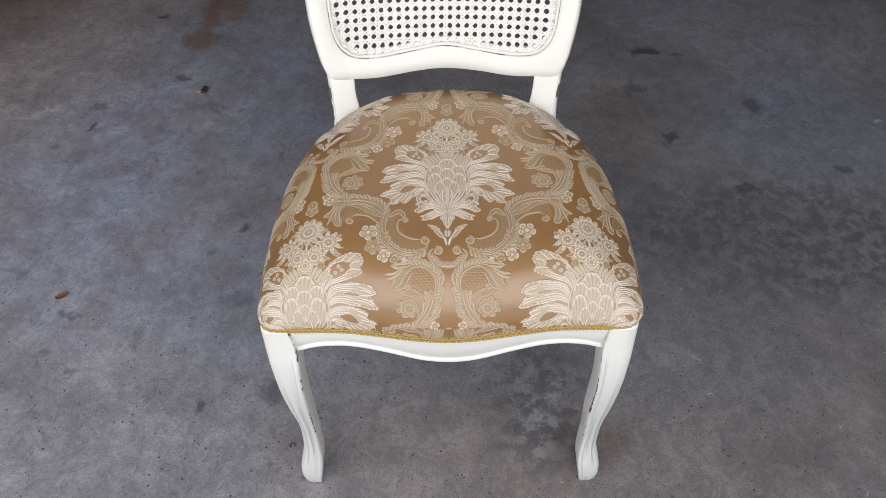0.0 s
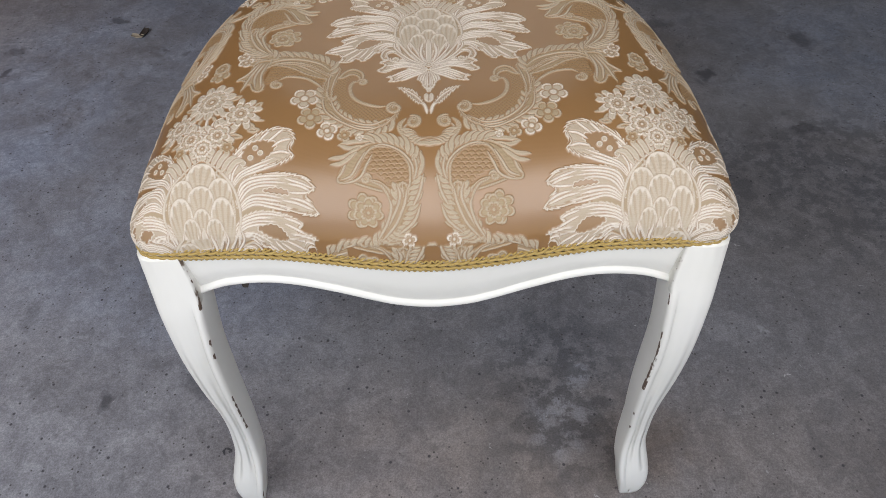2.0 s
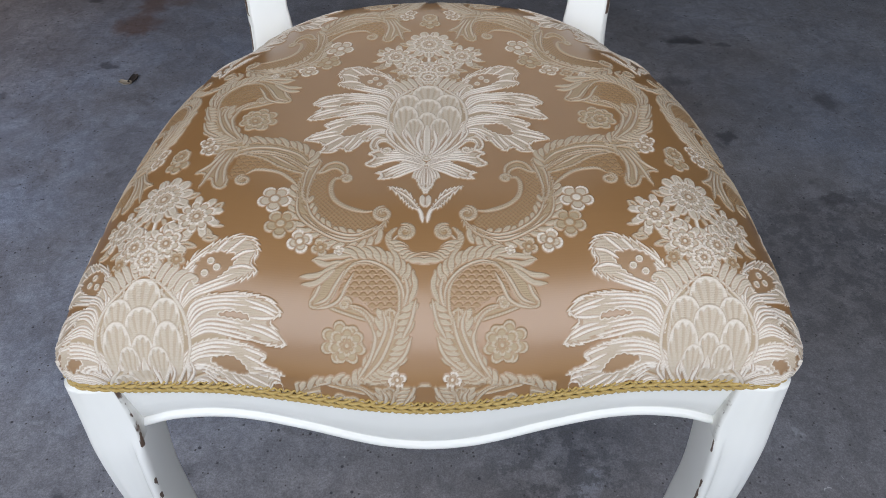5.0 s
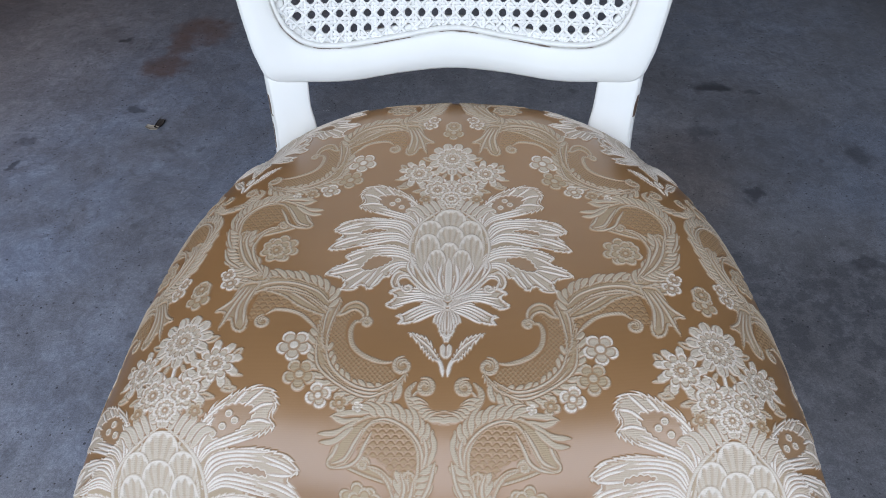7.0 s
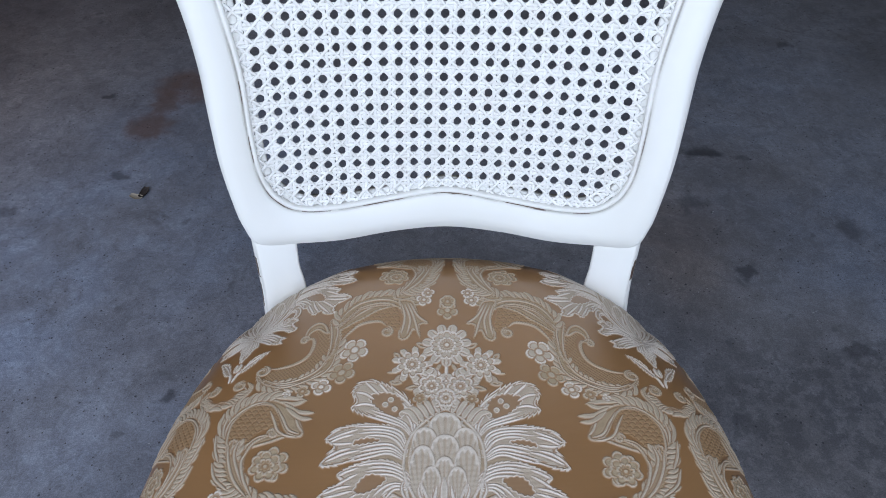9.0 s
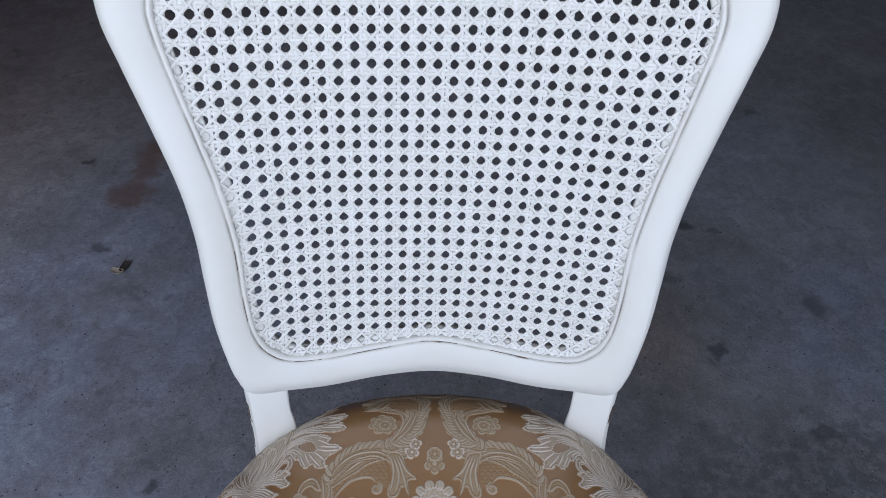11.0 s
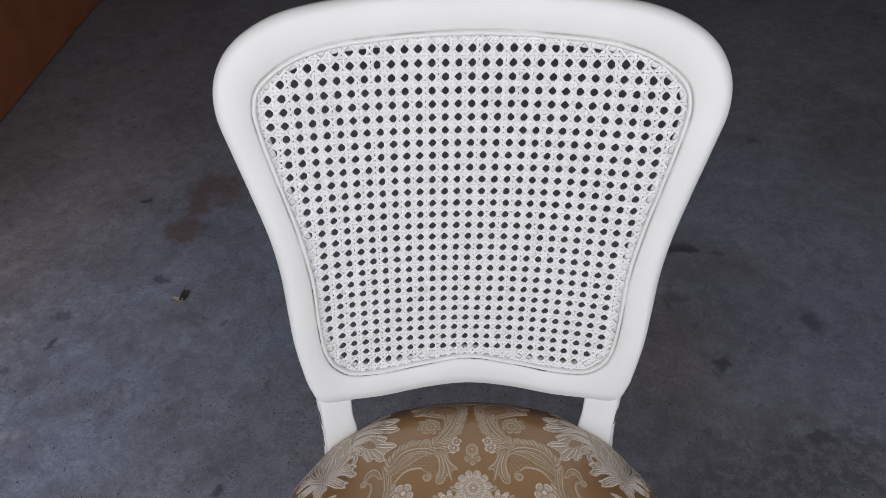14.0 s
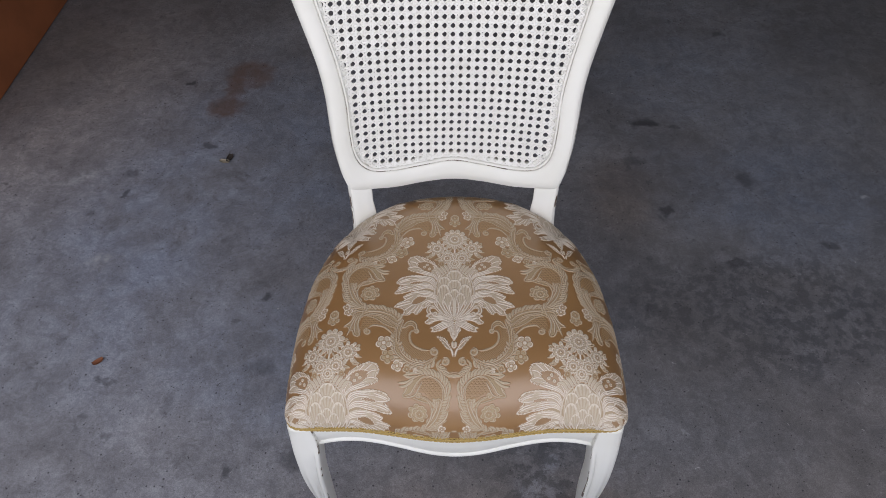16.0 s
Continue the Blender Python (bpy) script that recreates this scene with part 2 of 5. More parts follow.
# places of single dark spots on the floor: x, y, half sizes, strength
SPOTS = [
    (-0.486, 0.717, 0.012, 0.013, 0.65), (-0.483, 1.164, 0.016, 0.016, 0.7), (-0.351, 0.737, 0.026, 0.026, 0.5), (0.575, 1.831, 0.044, 0.022, 0.8),
    (0.574, 1.464, 0.016, 0.018, 0.7), (-0.889, 2.048, 0.020, 0.014, 0.7), (-0.944, 1.53, 0.011, 0.008, 0.6), (-0.755, 1.732, 0.022, 0.015, 0.6),
    (-0.96, 1.61, 0.022, 0.014, 0.4), (-0.814, 0.921, 0.020, 0.008, 0.5), (0.511, 1.65, 0.034, 0.024, 0.5), (0.818, 1.583, 0.022, 0.036, 0.5),
    (-0.766, 0.794, 0.011, 0.007, 0.4), (-0.768, 0.656, 0.008, 0.014, 0.3), (-0.46, 0.963, 0.036, 0.026, 0.4), (-0.654, 0.866, 0.022, 0.024, 0.3),
    (0.72, 1.27, 0.032, 0.018, 0.6), (0.97, 1.33, 0.024, 0.014, 0.6), (0.66, 1.80, 0.016, 0.010, 0.5), (-0.288, 0.629, 0.0018, 0.002, 0.95),
]
BARK = plain("dark_bark", (0.045, 0.035, 0.03), 0.8, 60.0)
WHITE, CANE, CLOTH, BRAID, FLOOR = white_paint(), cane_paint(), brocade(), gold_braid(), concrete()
BRAID_SHADE = plain("braid_gap_shade", (0.13, 0.075, 0.018), 0.7, 300.0)
BROWN = plain("brown_painted_board", (0.38, 0.125, 0.05), 0.6, 6.0, 0.12)
BLOCK = plain("grey_render", (0.17, 0.165, 0.16), 0.85)
CEIL = plain("ceiling_board", (0.22, 0.21, 0.20), 0.85)
DRIVE = plain("driveway_concrete", (0.30, 0.28, 0.25), 0.85, 3.0)


# ---- mesh helpers ----
def part(name, verts, faces, material, parent=None, label="", smooth=True, attrs=None):
    """One mesh object, under its thing or part."""
    me = bpy.data.meshes.new(name)
    verts, faces = np.asarray(verts, np.float32), np.asarray(faces, np.int32)
    k = faces.shape[1]
    me.vertices.add(len(verts))
    me.vertices.foreach_set("co", verts.ravel())
    me.loops.add(faces.size)
    me.loops.foreach_set("vertex_index", faces.ravel())
    me.polygons.add(len(faces))
    me.polygons.foreach_set("loop_start", np.arange(0, faces.size, k, dtype=np.int32))
    me.polygons.foreach_set("use_smooth", np.full(len(faces), smooth))
    me.update(calc_edges=True)
    me.validate()
    for key, values in (attrs or {}).items():
        me.attributes.new(key, "FLOAT", "POINT").data.foreach_set("value", np.asarray(values, np.float32))
    me.materials.append(material)
    ob = new(name, me)
    if parent:
        ob.parent = parent
    if label:
        tagged(ob, label)
    return ob


def grid_faces(rows, cols, wrap=False, start=0):
    i, j = np.meshgrid(np.arange(rows - 1), np.arange(cols if wrap else cols - 1), indexing="ij")
    a, b = start + i * cols + j, start + i * cols + (j + 1) % cols
    return np.stack([a, b, b + cols, a + cols], -1).reshape(-1, 4)


def box(name, lo, hi, material, parent=None, bevel=0.0):
    bm = bmesh.new()
    bmesh.ops.create_cube(bm, size=1.0)
    for v in bm.verts:
        v.co = [lo[i] + (hi[i] - lo[i]) * (v.co[i] + 0.5) for i in range(3)]
    if bevel:
        bmesh.ops.bevel(bm, geom=bm.edges[:], offset=bevel, segments=2, affect="EDGES")
    me = bpy.data.meshes.new(name)
    bm.to_mesh(me)
    bm.free()
    me.materials.append(material)
    ob = new(name, me)
    if parent:
        ob.parent = parent
    return ob


def curve(keys, n, closed=False):
    """A smooth line through key points (Catmull-Rom), n points a stretch."""
    p = np.asarray(keys, float)
    p = np.vstack([p[-1:], p, p[:2]]) if closed else np.vstack([2 * p[0] - p[1], p, 2 * p[-1] - p[-2]])
    t = np.linspace(0, 1, n, endpoint=False)[:, None]
    out = []
    for a, b, c, d in zip(p, p[1:], p[2:], p[3:]):
        out.append(0.5 * (2 * b + (c - a) * t + (2 * a - 5 * b + 4 * c - d) * t**2 + (3 * b - a - 3 * c + d) * t**3))
    out = np.vstack(out)
    return out if closed else np.vstack([out, p[-2:-1]])


def even(line, n):
    """n points at even steps along a line."""
    s = np.r_[0, np.cumsum(np.linalg.norm(np.diff(line, axis=0), axis=1))]
    q = np.linspace(0, s[-1], n)
    return np.stack([np.interp(q, s, line[:, k]) for k in range(line.shape[1])], -1)


def tube(line, radius, sides=6):
    """Vertices and faces of a round cord along a line of points."""
    t = np.gradient(line, axis=0)
    t /= np.linalg.norm(t, axis=1)[:, None] + 1e-12
    up = np.where(np.abs(t[:, 2:3]) > 0.9, [[1.0, 0, 0]], [[0, 0, 1.0]])
    a = np.cross(t, up)
    a /= np.linalg.norm(a, axis=1)[:, None]
    b = np.cross(a, t)
    w = np.arange(sides) * 2 * np.pi / sides
    ring = line[:, None] + radius * (a[:, None] * np.cos(w)[None, :, None] + b[:, None] * np.sin(w)[None, :, None])
    return ring.reshape(-1, 3), grid_faces(len(line), sides, True)


def joined(pieces):
    vs, fs, n = [], [], 0
    for v, f in pieces:
        vs.append(v)
        fs.append(f + n)
        n += len(v)
    return np.vstack(vs), np.vstack(fs)


# ---- garage ----
X0, X1, Y0, Y1, TOP = -3.9, 2.4, -0.3, 6.2, 2.7
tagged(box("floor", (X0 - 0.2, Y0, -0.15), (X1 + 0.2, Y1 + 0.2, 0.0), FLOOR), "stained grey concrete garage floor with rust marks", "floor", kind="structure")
tagged(box("wall_west", (X0 - 0.2, Y0, 0.002), (X0, Y1, TOP), BLOCK), "plain grey rendered side wall", "wall", kind="structure")
tagged(box("wall_east", (X1, Y0, 0.002), (X1 + 0.2, Y1, TOP), BLOCK), "plain grey rendered side wall", "wall", kind="structure")
tagged(box("wall_north", (X0 - 0.2, Y1, 0.002), (X1 + 0.2, Y1 + 0.2, TOP), BLOCK), "plain grey rendered back wall", "wall", kind="structure")
tagged(box("wall_south", (X0 - 0.2, Y0 - 0.2, 2.5), (X1 + 0.2, Y0, TOP), BLOCK), "grey lintel over the open garage doorway", "wall", kind="structure")
tagged(box("ceiling", (X0 - 0.2, Y0 - 0.2, TOP + 0.002), (X1 + 0.2, Y1 + 0.2, TOP + 0.1), CEIL), "plain dim board ceiling", "ceiling", kind="structure")
ground = part("ground", [(-300, -300, -0.16), (300, -300, -0.16), (300, 300, -0.16), (-300, 300, -0.16)], [(0, 1, 2, 3)], DRIVE, smooth=False)
tagged(ground, "pale concrete driveway outside the garage", "ground", kind="structure")

partition = box("partition", (-1.56, 1.62, 0.002), (-1.5, Y1, 2.1), BROWN, bevel=0.004)
tagged(partition, "upright dark brown board partition standing on the floor", "partition", kind="structure")

# ---- chair ----
chair = new("dining_chair")
chair.location = (0, 0.8, 0)
tagged(chair, "distressed white french dining chair with caned back and gold damask seat", "chair")
bpy.context.view_layer.update()
UNMOVE = np.array([0, 0.8, 0])


def chair_part(name, verts, faces, material, parent=None, **more):
    return part(name, np.asarray(verts) - UNMOVE, faces, material, parent or chair, **more)


def dished(x, z, off, y0, rake, bow):
    """A place on a dished, raked sheet; off: metres in front of it."""
    x, z, off, bow = np.broadcast_arrays(np.asarray(x, float), np.asarray(z, float), np.asarray(off, float), np.asarray(bow, float))
    y = y0 + rake * (z - 0.548) - bow * x**2
    n = np.stack([-2 * bow * x, -np.ones_like(x), np.full_like(x, rake)], -1)
    n /= np.linalg.norm(n, axis=-1, keepdims=True)
    return np.stack([x - 0.003, y, z], -1) + n * off[..., None]


def on_back(x, z, off=0.0):
    return dished(x, z, off, 1.025, 0.30, 1.1 - 0.5 * np.clip((np.asarray(z) - 0.55) / 0.4, 0, 1))


def on_cane(x, z, off=0.0):
    x, z = np.asarray(x, float), np.asarray(z, float)
    return dished(x, z, off, 1.0305 - 0.0103 * x, 0.288, 0.856 - 0.832 * (z - 0.75))


OUTER = [
    (0, 0.988), (0.080, 0.986), (0.122, 0.983), (0.165, 0.978), (0.194, 0.970), (0.2185, 0.957), (0.235, 0.940), (0.244, 0.918),
    (0.2445, 0.891), (0.236, 0.858), (0.2225, 0.810), (0.2095, 0.759), (0.203, 0.715), (0.2005, 0.672), (0.198, 0.635), (0.1925, 0.600),
    (0.1865, 0.574), (0.175, 0.553), (0.141, 0.545), (0.10, 0.5405), (0.05, 0.544), (0, 0.547),
]
INNER = [
    (0, 0.951), (0.065, 0.9495), (0.125, 0.946), (0.158, 0.940), (0.178, 0.933), (0.194, 0.924), (0.2055, 0.914), (0.211, 0.901),
    (0.2115, 0.883), (0.204, 0.848), (0.192, 0.80), (0.1815, 0.755), (0.174, 0.705), (0.172, 0.655), (0.169, 0.622), (0.163, 0.602),
    (0.155, 0.590), (0.143, 0.580), (0.125, 0.574), (0.095, 0.572), (0.05, 0.576), (0, 0.582),
]


def mirrored(half):
    """The whole outline from one half; the other shoulder stands out a little further."""
    wide = [(x + 0.0038 * float(np.interp(x, (0.08, 0.16), (0, 1)) * np.interp(z, (0.62, 0.76), (0, 1))), z) for x, z in half]
    return wide + [(-x, z) for x, z in half[-2:0:-1]]


def back_frame():
    o, i = curve(mirrored(OUTER), 14, True), curve(mirrored(INNER), 14, True)
    n = len(o)
    d = o - i
    w = np.linalg.norm(d, axis=1)
    d /= w[:, None]
    # (metres from the inner edge, share of the width, metres in front, groove, wear)
    rows = [
        (-0.0052, 0, -0.018, 0, 0), (-0.0052, 0, -0.0050, 0.4, 0), (-0.0049, 0, -0.0014, 0.1, 0), (-0.0040, 0, 0.0003, 0, 0), (-0.0027, 0, 0.0010, 0, 0), (-0.0014, 0, 0.0006, 0.1, 0),
        (-0.0006, 0, -0.0006, 0.6, 0.2), (0.0, 0, -0.0014, 1, 0.8), (0.0006, 0, -0.0006, 0.6, 0.7), (0.0014, 0, 0.0007, 0, 0.25), (0.0030, 0, 0.0016, 0, 0), (0.0, 0.42, 0.0030, 0, 0), (0.0, 0.58, 0.0031, 0, 0),
        (-0.0085, 1, 0.0020, 0, 0), (-0.0060, 1, 0.0008, 0, 0), (-0.0038, 1, -0.0010, 0, 0), (-0.0018, 1, -0.0036, 0, 0), (-0.0004, 1, -0.0072, 0, 0.1), (0.0, 1, -0.0118, 0.75, 0.9), (-0.0006, 1, -0.0175, 0.55, 0.95),
        (-0.0020, 1, -0.0215, 0, 0.5), (-0.005, 1, -0.023, 0, 0), (0.003, 0, -0.025, 0, 0), (-0.004, 0, -0.0235, 0, 0),
    ]
    vs, groove, wear = [], [], []
    mid_z = 0.5 * (o[:, 1] + i[:, 1])
    firm = np.clip((mid_z - 0.58) / 0.12, 0.22, 1.0)
    for a, share, off, g, e in rows:
        roll = firm if (share == 1 and off > -0.012) else 1.0
        q = i + d * (a * roll + share * w)[:, None]
        drop = np.where(off < 0, off * roll, off) if share == 1 and off > -0.012 else np.full(n, off)
        low = np.clip((0.72 - q[:, 1]) / 0.12, 0, 1)
        vs.append(on_back(q[:, 0], q[:, 1], drop))
        groove.append(np.full(n, g))
        torn = (np.sin(q[:, 0] * 95 + 1.0) > -0.2) & (q[:, 1] < 0.60) & (np.abs(q[:, 0]) < 0.135)
        torn |= (q[:, 0] < -0.15) & (q[:, 1] < 0.70) & (np.sin(q[:, 1] * 120) > 0)
        wear.append(e * (0.3 + 0.5 * low) + (1.7 if 0.75 < e < 0.85 else 0.0) * torn)
    m = len(rows)
    verts = np.stack(vs, 1).reshape(-1, 3)
    faces = grid_faces(n, m, True)
    last = np.array([[(n - 1) * m + j, (n - 1) * m + (j + 1) % m, (j + 1) % m, j] for j in range(m)])
    return chair_part("back_frame", verts, np.vstack([faces, last])[:, ::-1], WHITE, label="curved white painted back frame with glazed groove",
                      attrs={"groove": np.stack(groove, 1).ravel(), "wear": np.stack(wear, 1).ravel()})


FRAME = back_frame()


def loft(name, levels, ring, parent=None, label=""):
    """Stacked outlines, closed at both ends. ring(level) gives points (x, y, z, groove, wear)."""
    rings = np.array([ring(v) for v in levels])
    n, m = rings.shape[:2]
    verts = rings.reshape(-1, 5)
    faces = [grid_faces(n, m, True)]
    caps = []
    for base, flip in ((0, True), ((n - 1) * m, False)):
        c = len(verts) + len(caps)
        caps.append(rings[0 if base == 0 else -1].mean(0))
        caps[-1][3:] = 0
        j = np.arange(m)
        tri = np.stack([base + j, base + (j + 1) % m, np.full(m, c), np.full(m, c)], -1)
        faces.append(tri)
    verts = np.vstack([verts, caps])
    bm = bmesh.new()
    bv = [bm.verts.new(v[:3] - UNMOVE) for v in verts]
    for f in np.vstack(faces):
        ids = list(dict.fromkeys(f.tolist()))
        bm.faces.new([bv[k] for k in ids]).smooth = True
    bmesh.ops.recalc_face_normals(bm, faces=bm.faces[:])
    me = bpy.data.meshes.new(name)
    bm.to_mesh(me)
    bm.free()
    for key, col in (("groove", 3), ("wear", 4)):
        me.attributes.new(key, "FLOAT", "POINT").data.foreach_set("value", verts[:, col].astype(np.float32))
    me.materials.append(WHITE)
    ob = new(name, me)
    ob.parent = parent or chair
    if label:
        tagged(ob, label)
    return ob


def rounded(xa, xb, ya, yb, r, per=4):
    """A rounded rectangle, anticlockwise from the corner (xb, yb)."""
    out = []
    for cx, cy, a0 in ((xb - r, yb - r, 0), (xa + r, yb - r, 90), (xa + r, ya + r, 180), (xb - r, ya + r, 270)):
        for k in range(per + 1):
            a = radians(a0 + 90 * k / per)
            out.append((cx + r * math.cos(a), cy + r * math.sin(a)))
    return out


def table(keys, z):
    """Smooth values from rows of (height, value, value ...)."""
    k = np.array(sorted(keys))
    line = curve(k, 10)
    return [float(np.interp(z, line[:, 0], line[:, c])) for c in range(1, k.shape[1])]


# height, inner x, outer x, front y, depth
REAR = [
    (0.0, 0.160, 0.190, 1.075, 0.030), (0.10, 0.155, 0.187, 1.035, 0.032), (0.22, 0.146, 0.183, 0.990, 0.035), (0.34, 0.139, 0.179, 0.962, 0.038),
    (0.42, 0.135, 0.177, 0.958, 0.038), (0.47, 0.1335, 0.1765, 0.970, 0.034), (0.500, 0.1355, 0.1765, 0.9805, 0.028), (0.522, 0.1395, 0.178, 0.9880, 0.025),
    (0.545, 0.1415, 0.1815, 0.9955, 0.023), (0.572, 0.1445, 0.1855, 1.0045, 0.020),
]


def rear_leg(side):
    def ring(z):
        xi, xo, y, dep = table(REAR, z)
        wide = min(max((z - 0.43) / 0.04, 0), 1) * min(max((0.572 - z) / 0.05, 0), 1)
        xo += 0.003 * wide
        if side < 0:  # this post splays a little more
            xi, xo = xi + 0.003 * wide, xo + 0.002 * wide
        out = []
        ch = 0.005
        slim = 0.012 * min(1, max(0, (z - 0.42) / 0.06))
        pts = [(xo - slim * 0.4, y + dep - 0.003), (xo - 0.003 - slim * 0.4, y + dep), (xi + 0.003 + slim, y + dep), (xi + slim * 0.8, y + dep - 0.003), (xi + slim * 0.25, y + 0.006), (xi, y + 0.002), (xi + 0.0006, y + 0.0006), (xi + 0.002, y)]
        pts += [(xi + (xo - xi) * t, y) for t in (0.3, 0.6)] + [(xo - ch - 0.002, y), (xo - ch, y + 0.0008), (xo - ch * 0.6, y + 0.003), (xo - ch * 0.25, y + 0.006), (xo, y + 0.0095), (xo, y + 0.012)]
        for k, (x, yy) in enumerate(pts):
            yy -= 2.2 * 0.16 * (x - 0.5 * (xi + xo)) if z > 0.45 else 0
            worn = 2.0 if k in (12, 13) and 0.518 < z < 0.539 else 0.0
            worn = max(worn, 1.6 if k == 13 and side < 0 and 0.487 < z < 0.512 else 0.0)
            out.append((side * x - 0.003, yy, z, {11: 0.6, 13: 0.35, 14: 0.8}.get(k, 0.0), worn))
        return out

    return loft("rear_leg", np.r_[np.linspace(0, 0.44, 18), np.linspace(0.45, 0.572, 62)], ring)


# height, inner x, outer x, front y, depth
FORE = [
    (0.0, 0.2325, 0.257, 0.560, 0.030), (0.012, 0.2305, 0.2605, 0.558, 0.034), (0.035, 0.227, 0.2625, 0.558, 0.038), (0.06, 0.223, 0.2605, 0.563, 0.039),
    (0.085, 0.221, 0.2535, 0.571, 0.038), (0.11, 0.221, 0.2475, 0.577, 0.037), (0.15, 0.2195, 0.2440, 0.579, 0.037), (0.20, 0.2175, 0.2435, 0.576, 0.039),
    (0.26, 0.2145, 0.2465, 0.572, 0.041), (0.32, 0.212, 0.2485, 0.571, 0.043), (0.38, 0.208, 0.2495, 0.576, 0.046), (0.41, 0.2065, 0.2500, 0.582, 0.048), (0.43, 0.2080, 0.2500, 0.586, 0.048), (0.454, 0.2115, 0.2500, 0.5905, 0.050),
]


def front_leg(side):
    def ring(z):
        xi, xo, y, dep = table(FORE, z)
        low = min(max((0.14 - z) / 0.08, 0), 1)
        mid = math.exp(-(((z - 0.22) / 0.10) ** 2))
        if side > 0:  # this leg stands a little further in, and is stouter
            xi, xo = xi - 0.006 * low - 0.004 * mid, xo - 0.006 * low
        else:
            xo += 0.003 * math.exp(-(((z - 0.13) / 0.05) ** 2))
        torn = any(lo < z < hi for lo, hi in (((0.395, 0.411), (0.345, 0.356), (0.325, 0.334), (0.170, 0.252), (0.012, 0.036)) if side < 0 else ((0.386, 0.402), (0.245, 0.352), (0.180, 0.186), (0.140, 0.150))))
        hit = 1.7 if torn else (1.12 if z > 0.402 else 0.0)
        seam = 0.9 if z > 0.402 else 0.0
        a = min(max((0.405 - z) / 0.02, 0), 1) * min(max((z - 0.02) / 0.03, 0), 1)
        fine = [xo - (xo - xi) * t for t in np.linspace(0.30, 0.62, 4)]
        out = []
        r = 0.011 if z > 0.06 else 0.009
        for k in range(6):
            t = radians(-90 + 90 * k / 5)
            out.append((xo - r + r * math.cos(t), y + r + r * math.sin(t), 0, 0))
        out += [(xo, y + dep * 0.55, 0, 0), (xo - 0.003, y + dep - 0.003, 0, 0), (xo - 0.006, y + dep, 0, 0)]
        out += [(xi + 0.006, y + dep, 0, 0), (xi + 0.0015, y + dep - 0.002, 0, 0), (xi, y + dep - 0.006, 0, 0), (xi, y + 0.012, 0, 0)]
        out += [(xi, y + 0.0042, seam, 0), (xi + 0.0003, y + 0.002, seam, hit), (xi + 0.0011, y + 0.0004, 0.5 * seam, 0.62 * hit), (xi + 0.0026, y - 0.0010 * a, 0, 0), (xi + 0.0055, y - 0.0012 * a, 0, 0)]
        out += [(xi + 0.0074, y + 0.0006 * a, 0.10 * a, 0), (xi + 0.0082, y + 0.0017 * a, 0.35 * a, 0), (xi + 0.0094, y + 0.0010 * a, 0.1 * a, 0), (xi + 0.0125, y + 0.0002 * a, 0, 0)]
        out += [(x, y - 0.0008 * (z > 0.05), 0, 0) for x in fine[::-1]]
        return [(side * x, yy, z, g, e) for x, yy, g, e in out]

    return loft("front_leg", np.r_[np.linspace(0, 0.05, 8), np.linspace(0.055, 0.454, 170)], ring)


for side in (-1, 1):
    rear_leg(side)
    front_leg(side)


BOW = curve(np.array([(-0.045, 0.582), (0, 0.5795), (0.045, 0.582), (0.087, 0.5872), (0.13, 0.5922), (0.16, 0.5935), (0.20, 0.5932), (0.228, 0.594)]), 8)


def front_y(x):
    return np.interp(np.abs(x), BOW[:, 0], BOW[:, 1]) + 0.0004


def apron():
    keys = [(0, 0.3935), (0.03, 0.3955), (0.05, 0.3998), (0.075, 0.4062), (0.095, 0.4107), (0.116, 0.4145), (0.14, 0.4166), (0.16, 0.4164), (0.183, 0.4133), (0.20, 0.407), (0.214, 0.400)]
    half = curve([(-x, z) for x, z in keys[:0:-1]] + keys, 10)
    rows = [(0, 0.4545, 0.022, 0, 0), (0, 0.4545, 0.001, 0, 0), (0, 0.4535, 0.0, 0, 0.7), (0, 0.4522, 0.0, 0, 0.8), (0, 0.4510, 0.0, 0, 0), (0.5, 0, -0.0004, 0, 0), (1, 0.0105, 0.0, 0.1, 0), (1, 0.0088, 0.0008, 0.35, 0), (1, 0.0078, 0.0002, 0.1, 0), (1, 0.0066, -0.0018, 0, 0), (1, 0.0045, -0.0030, 0, 0), (1, 0.0022, -0.0028, 0, 0),
            (1, 0.0006, -0.0014, 0, 1), (1, 0.0, 0.0012, 0.2, 1), (1, 0.0, 0.004, 0, 0.3), (1, 0.0015, 0.022, 0, 0)]
    vs, gs, ws = [], [], []
    for share, up, back, g, w in rows:
        zb = half[:, 1]
        z = up * np.ones_like(zb) if share == 0 else (0.4 * 0.4545 + 0.6 * (zb + 0.011) if share == 0.5 else zb + up)
        sag = 0.0062 * np.exp(-((half[:, 0] / 0.105) ** 2)) if share == 0 else 0.0
        vs.append(np.stack([half[:, 0], front_y(half[:, 0]) + back, z - sag], -1))
        gs.append(np.full(len(half), g))
        x = half[:, 0]
        torn = ((x > -0.155) & (x < 0.11) & (np.sin(x * 70) > -0.75)) if w == 1 else ((x > -0.13) & (x < 0.0)) | ((x > 0.03) & (x < 0.10) & (np.sin(x * 160) > 0.2))
        ws.append(np.where(torn, w * 1.75, w * 0.2))
    n, m = len(half), len(rows)
    verts = np.stack(vs, 1).reshape(-1, 3)
    return chair_part("apron", verts, grid_faces(n, m, True), WHITE, label="serpentine white front apron with beaded lower edge", attrs={"groove": np.stack(gs, 1).ravel(), "wear": np.stack(ws, 1).ravel()})


apron()


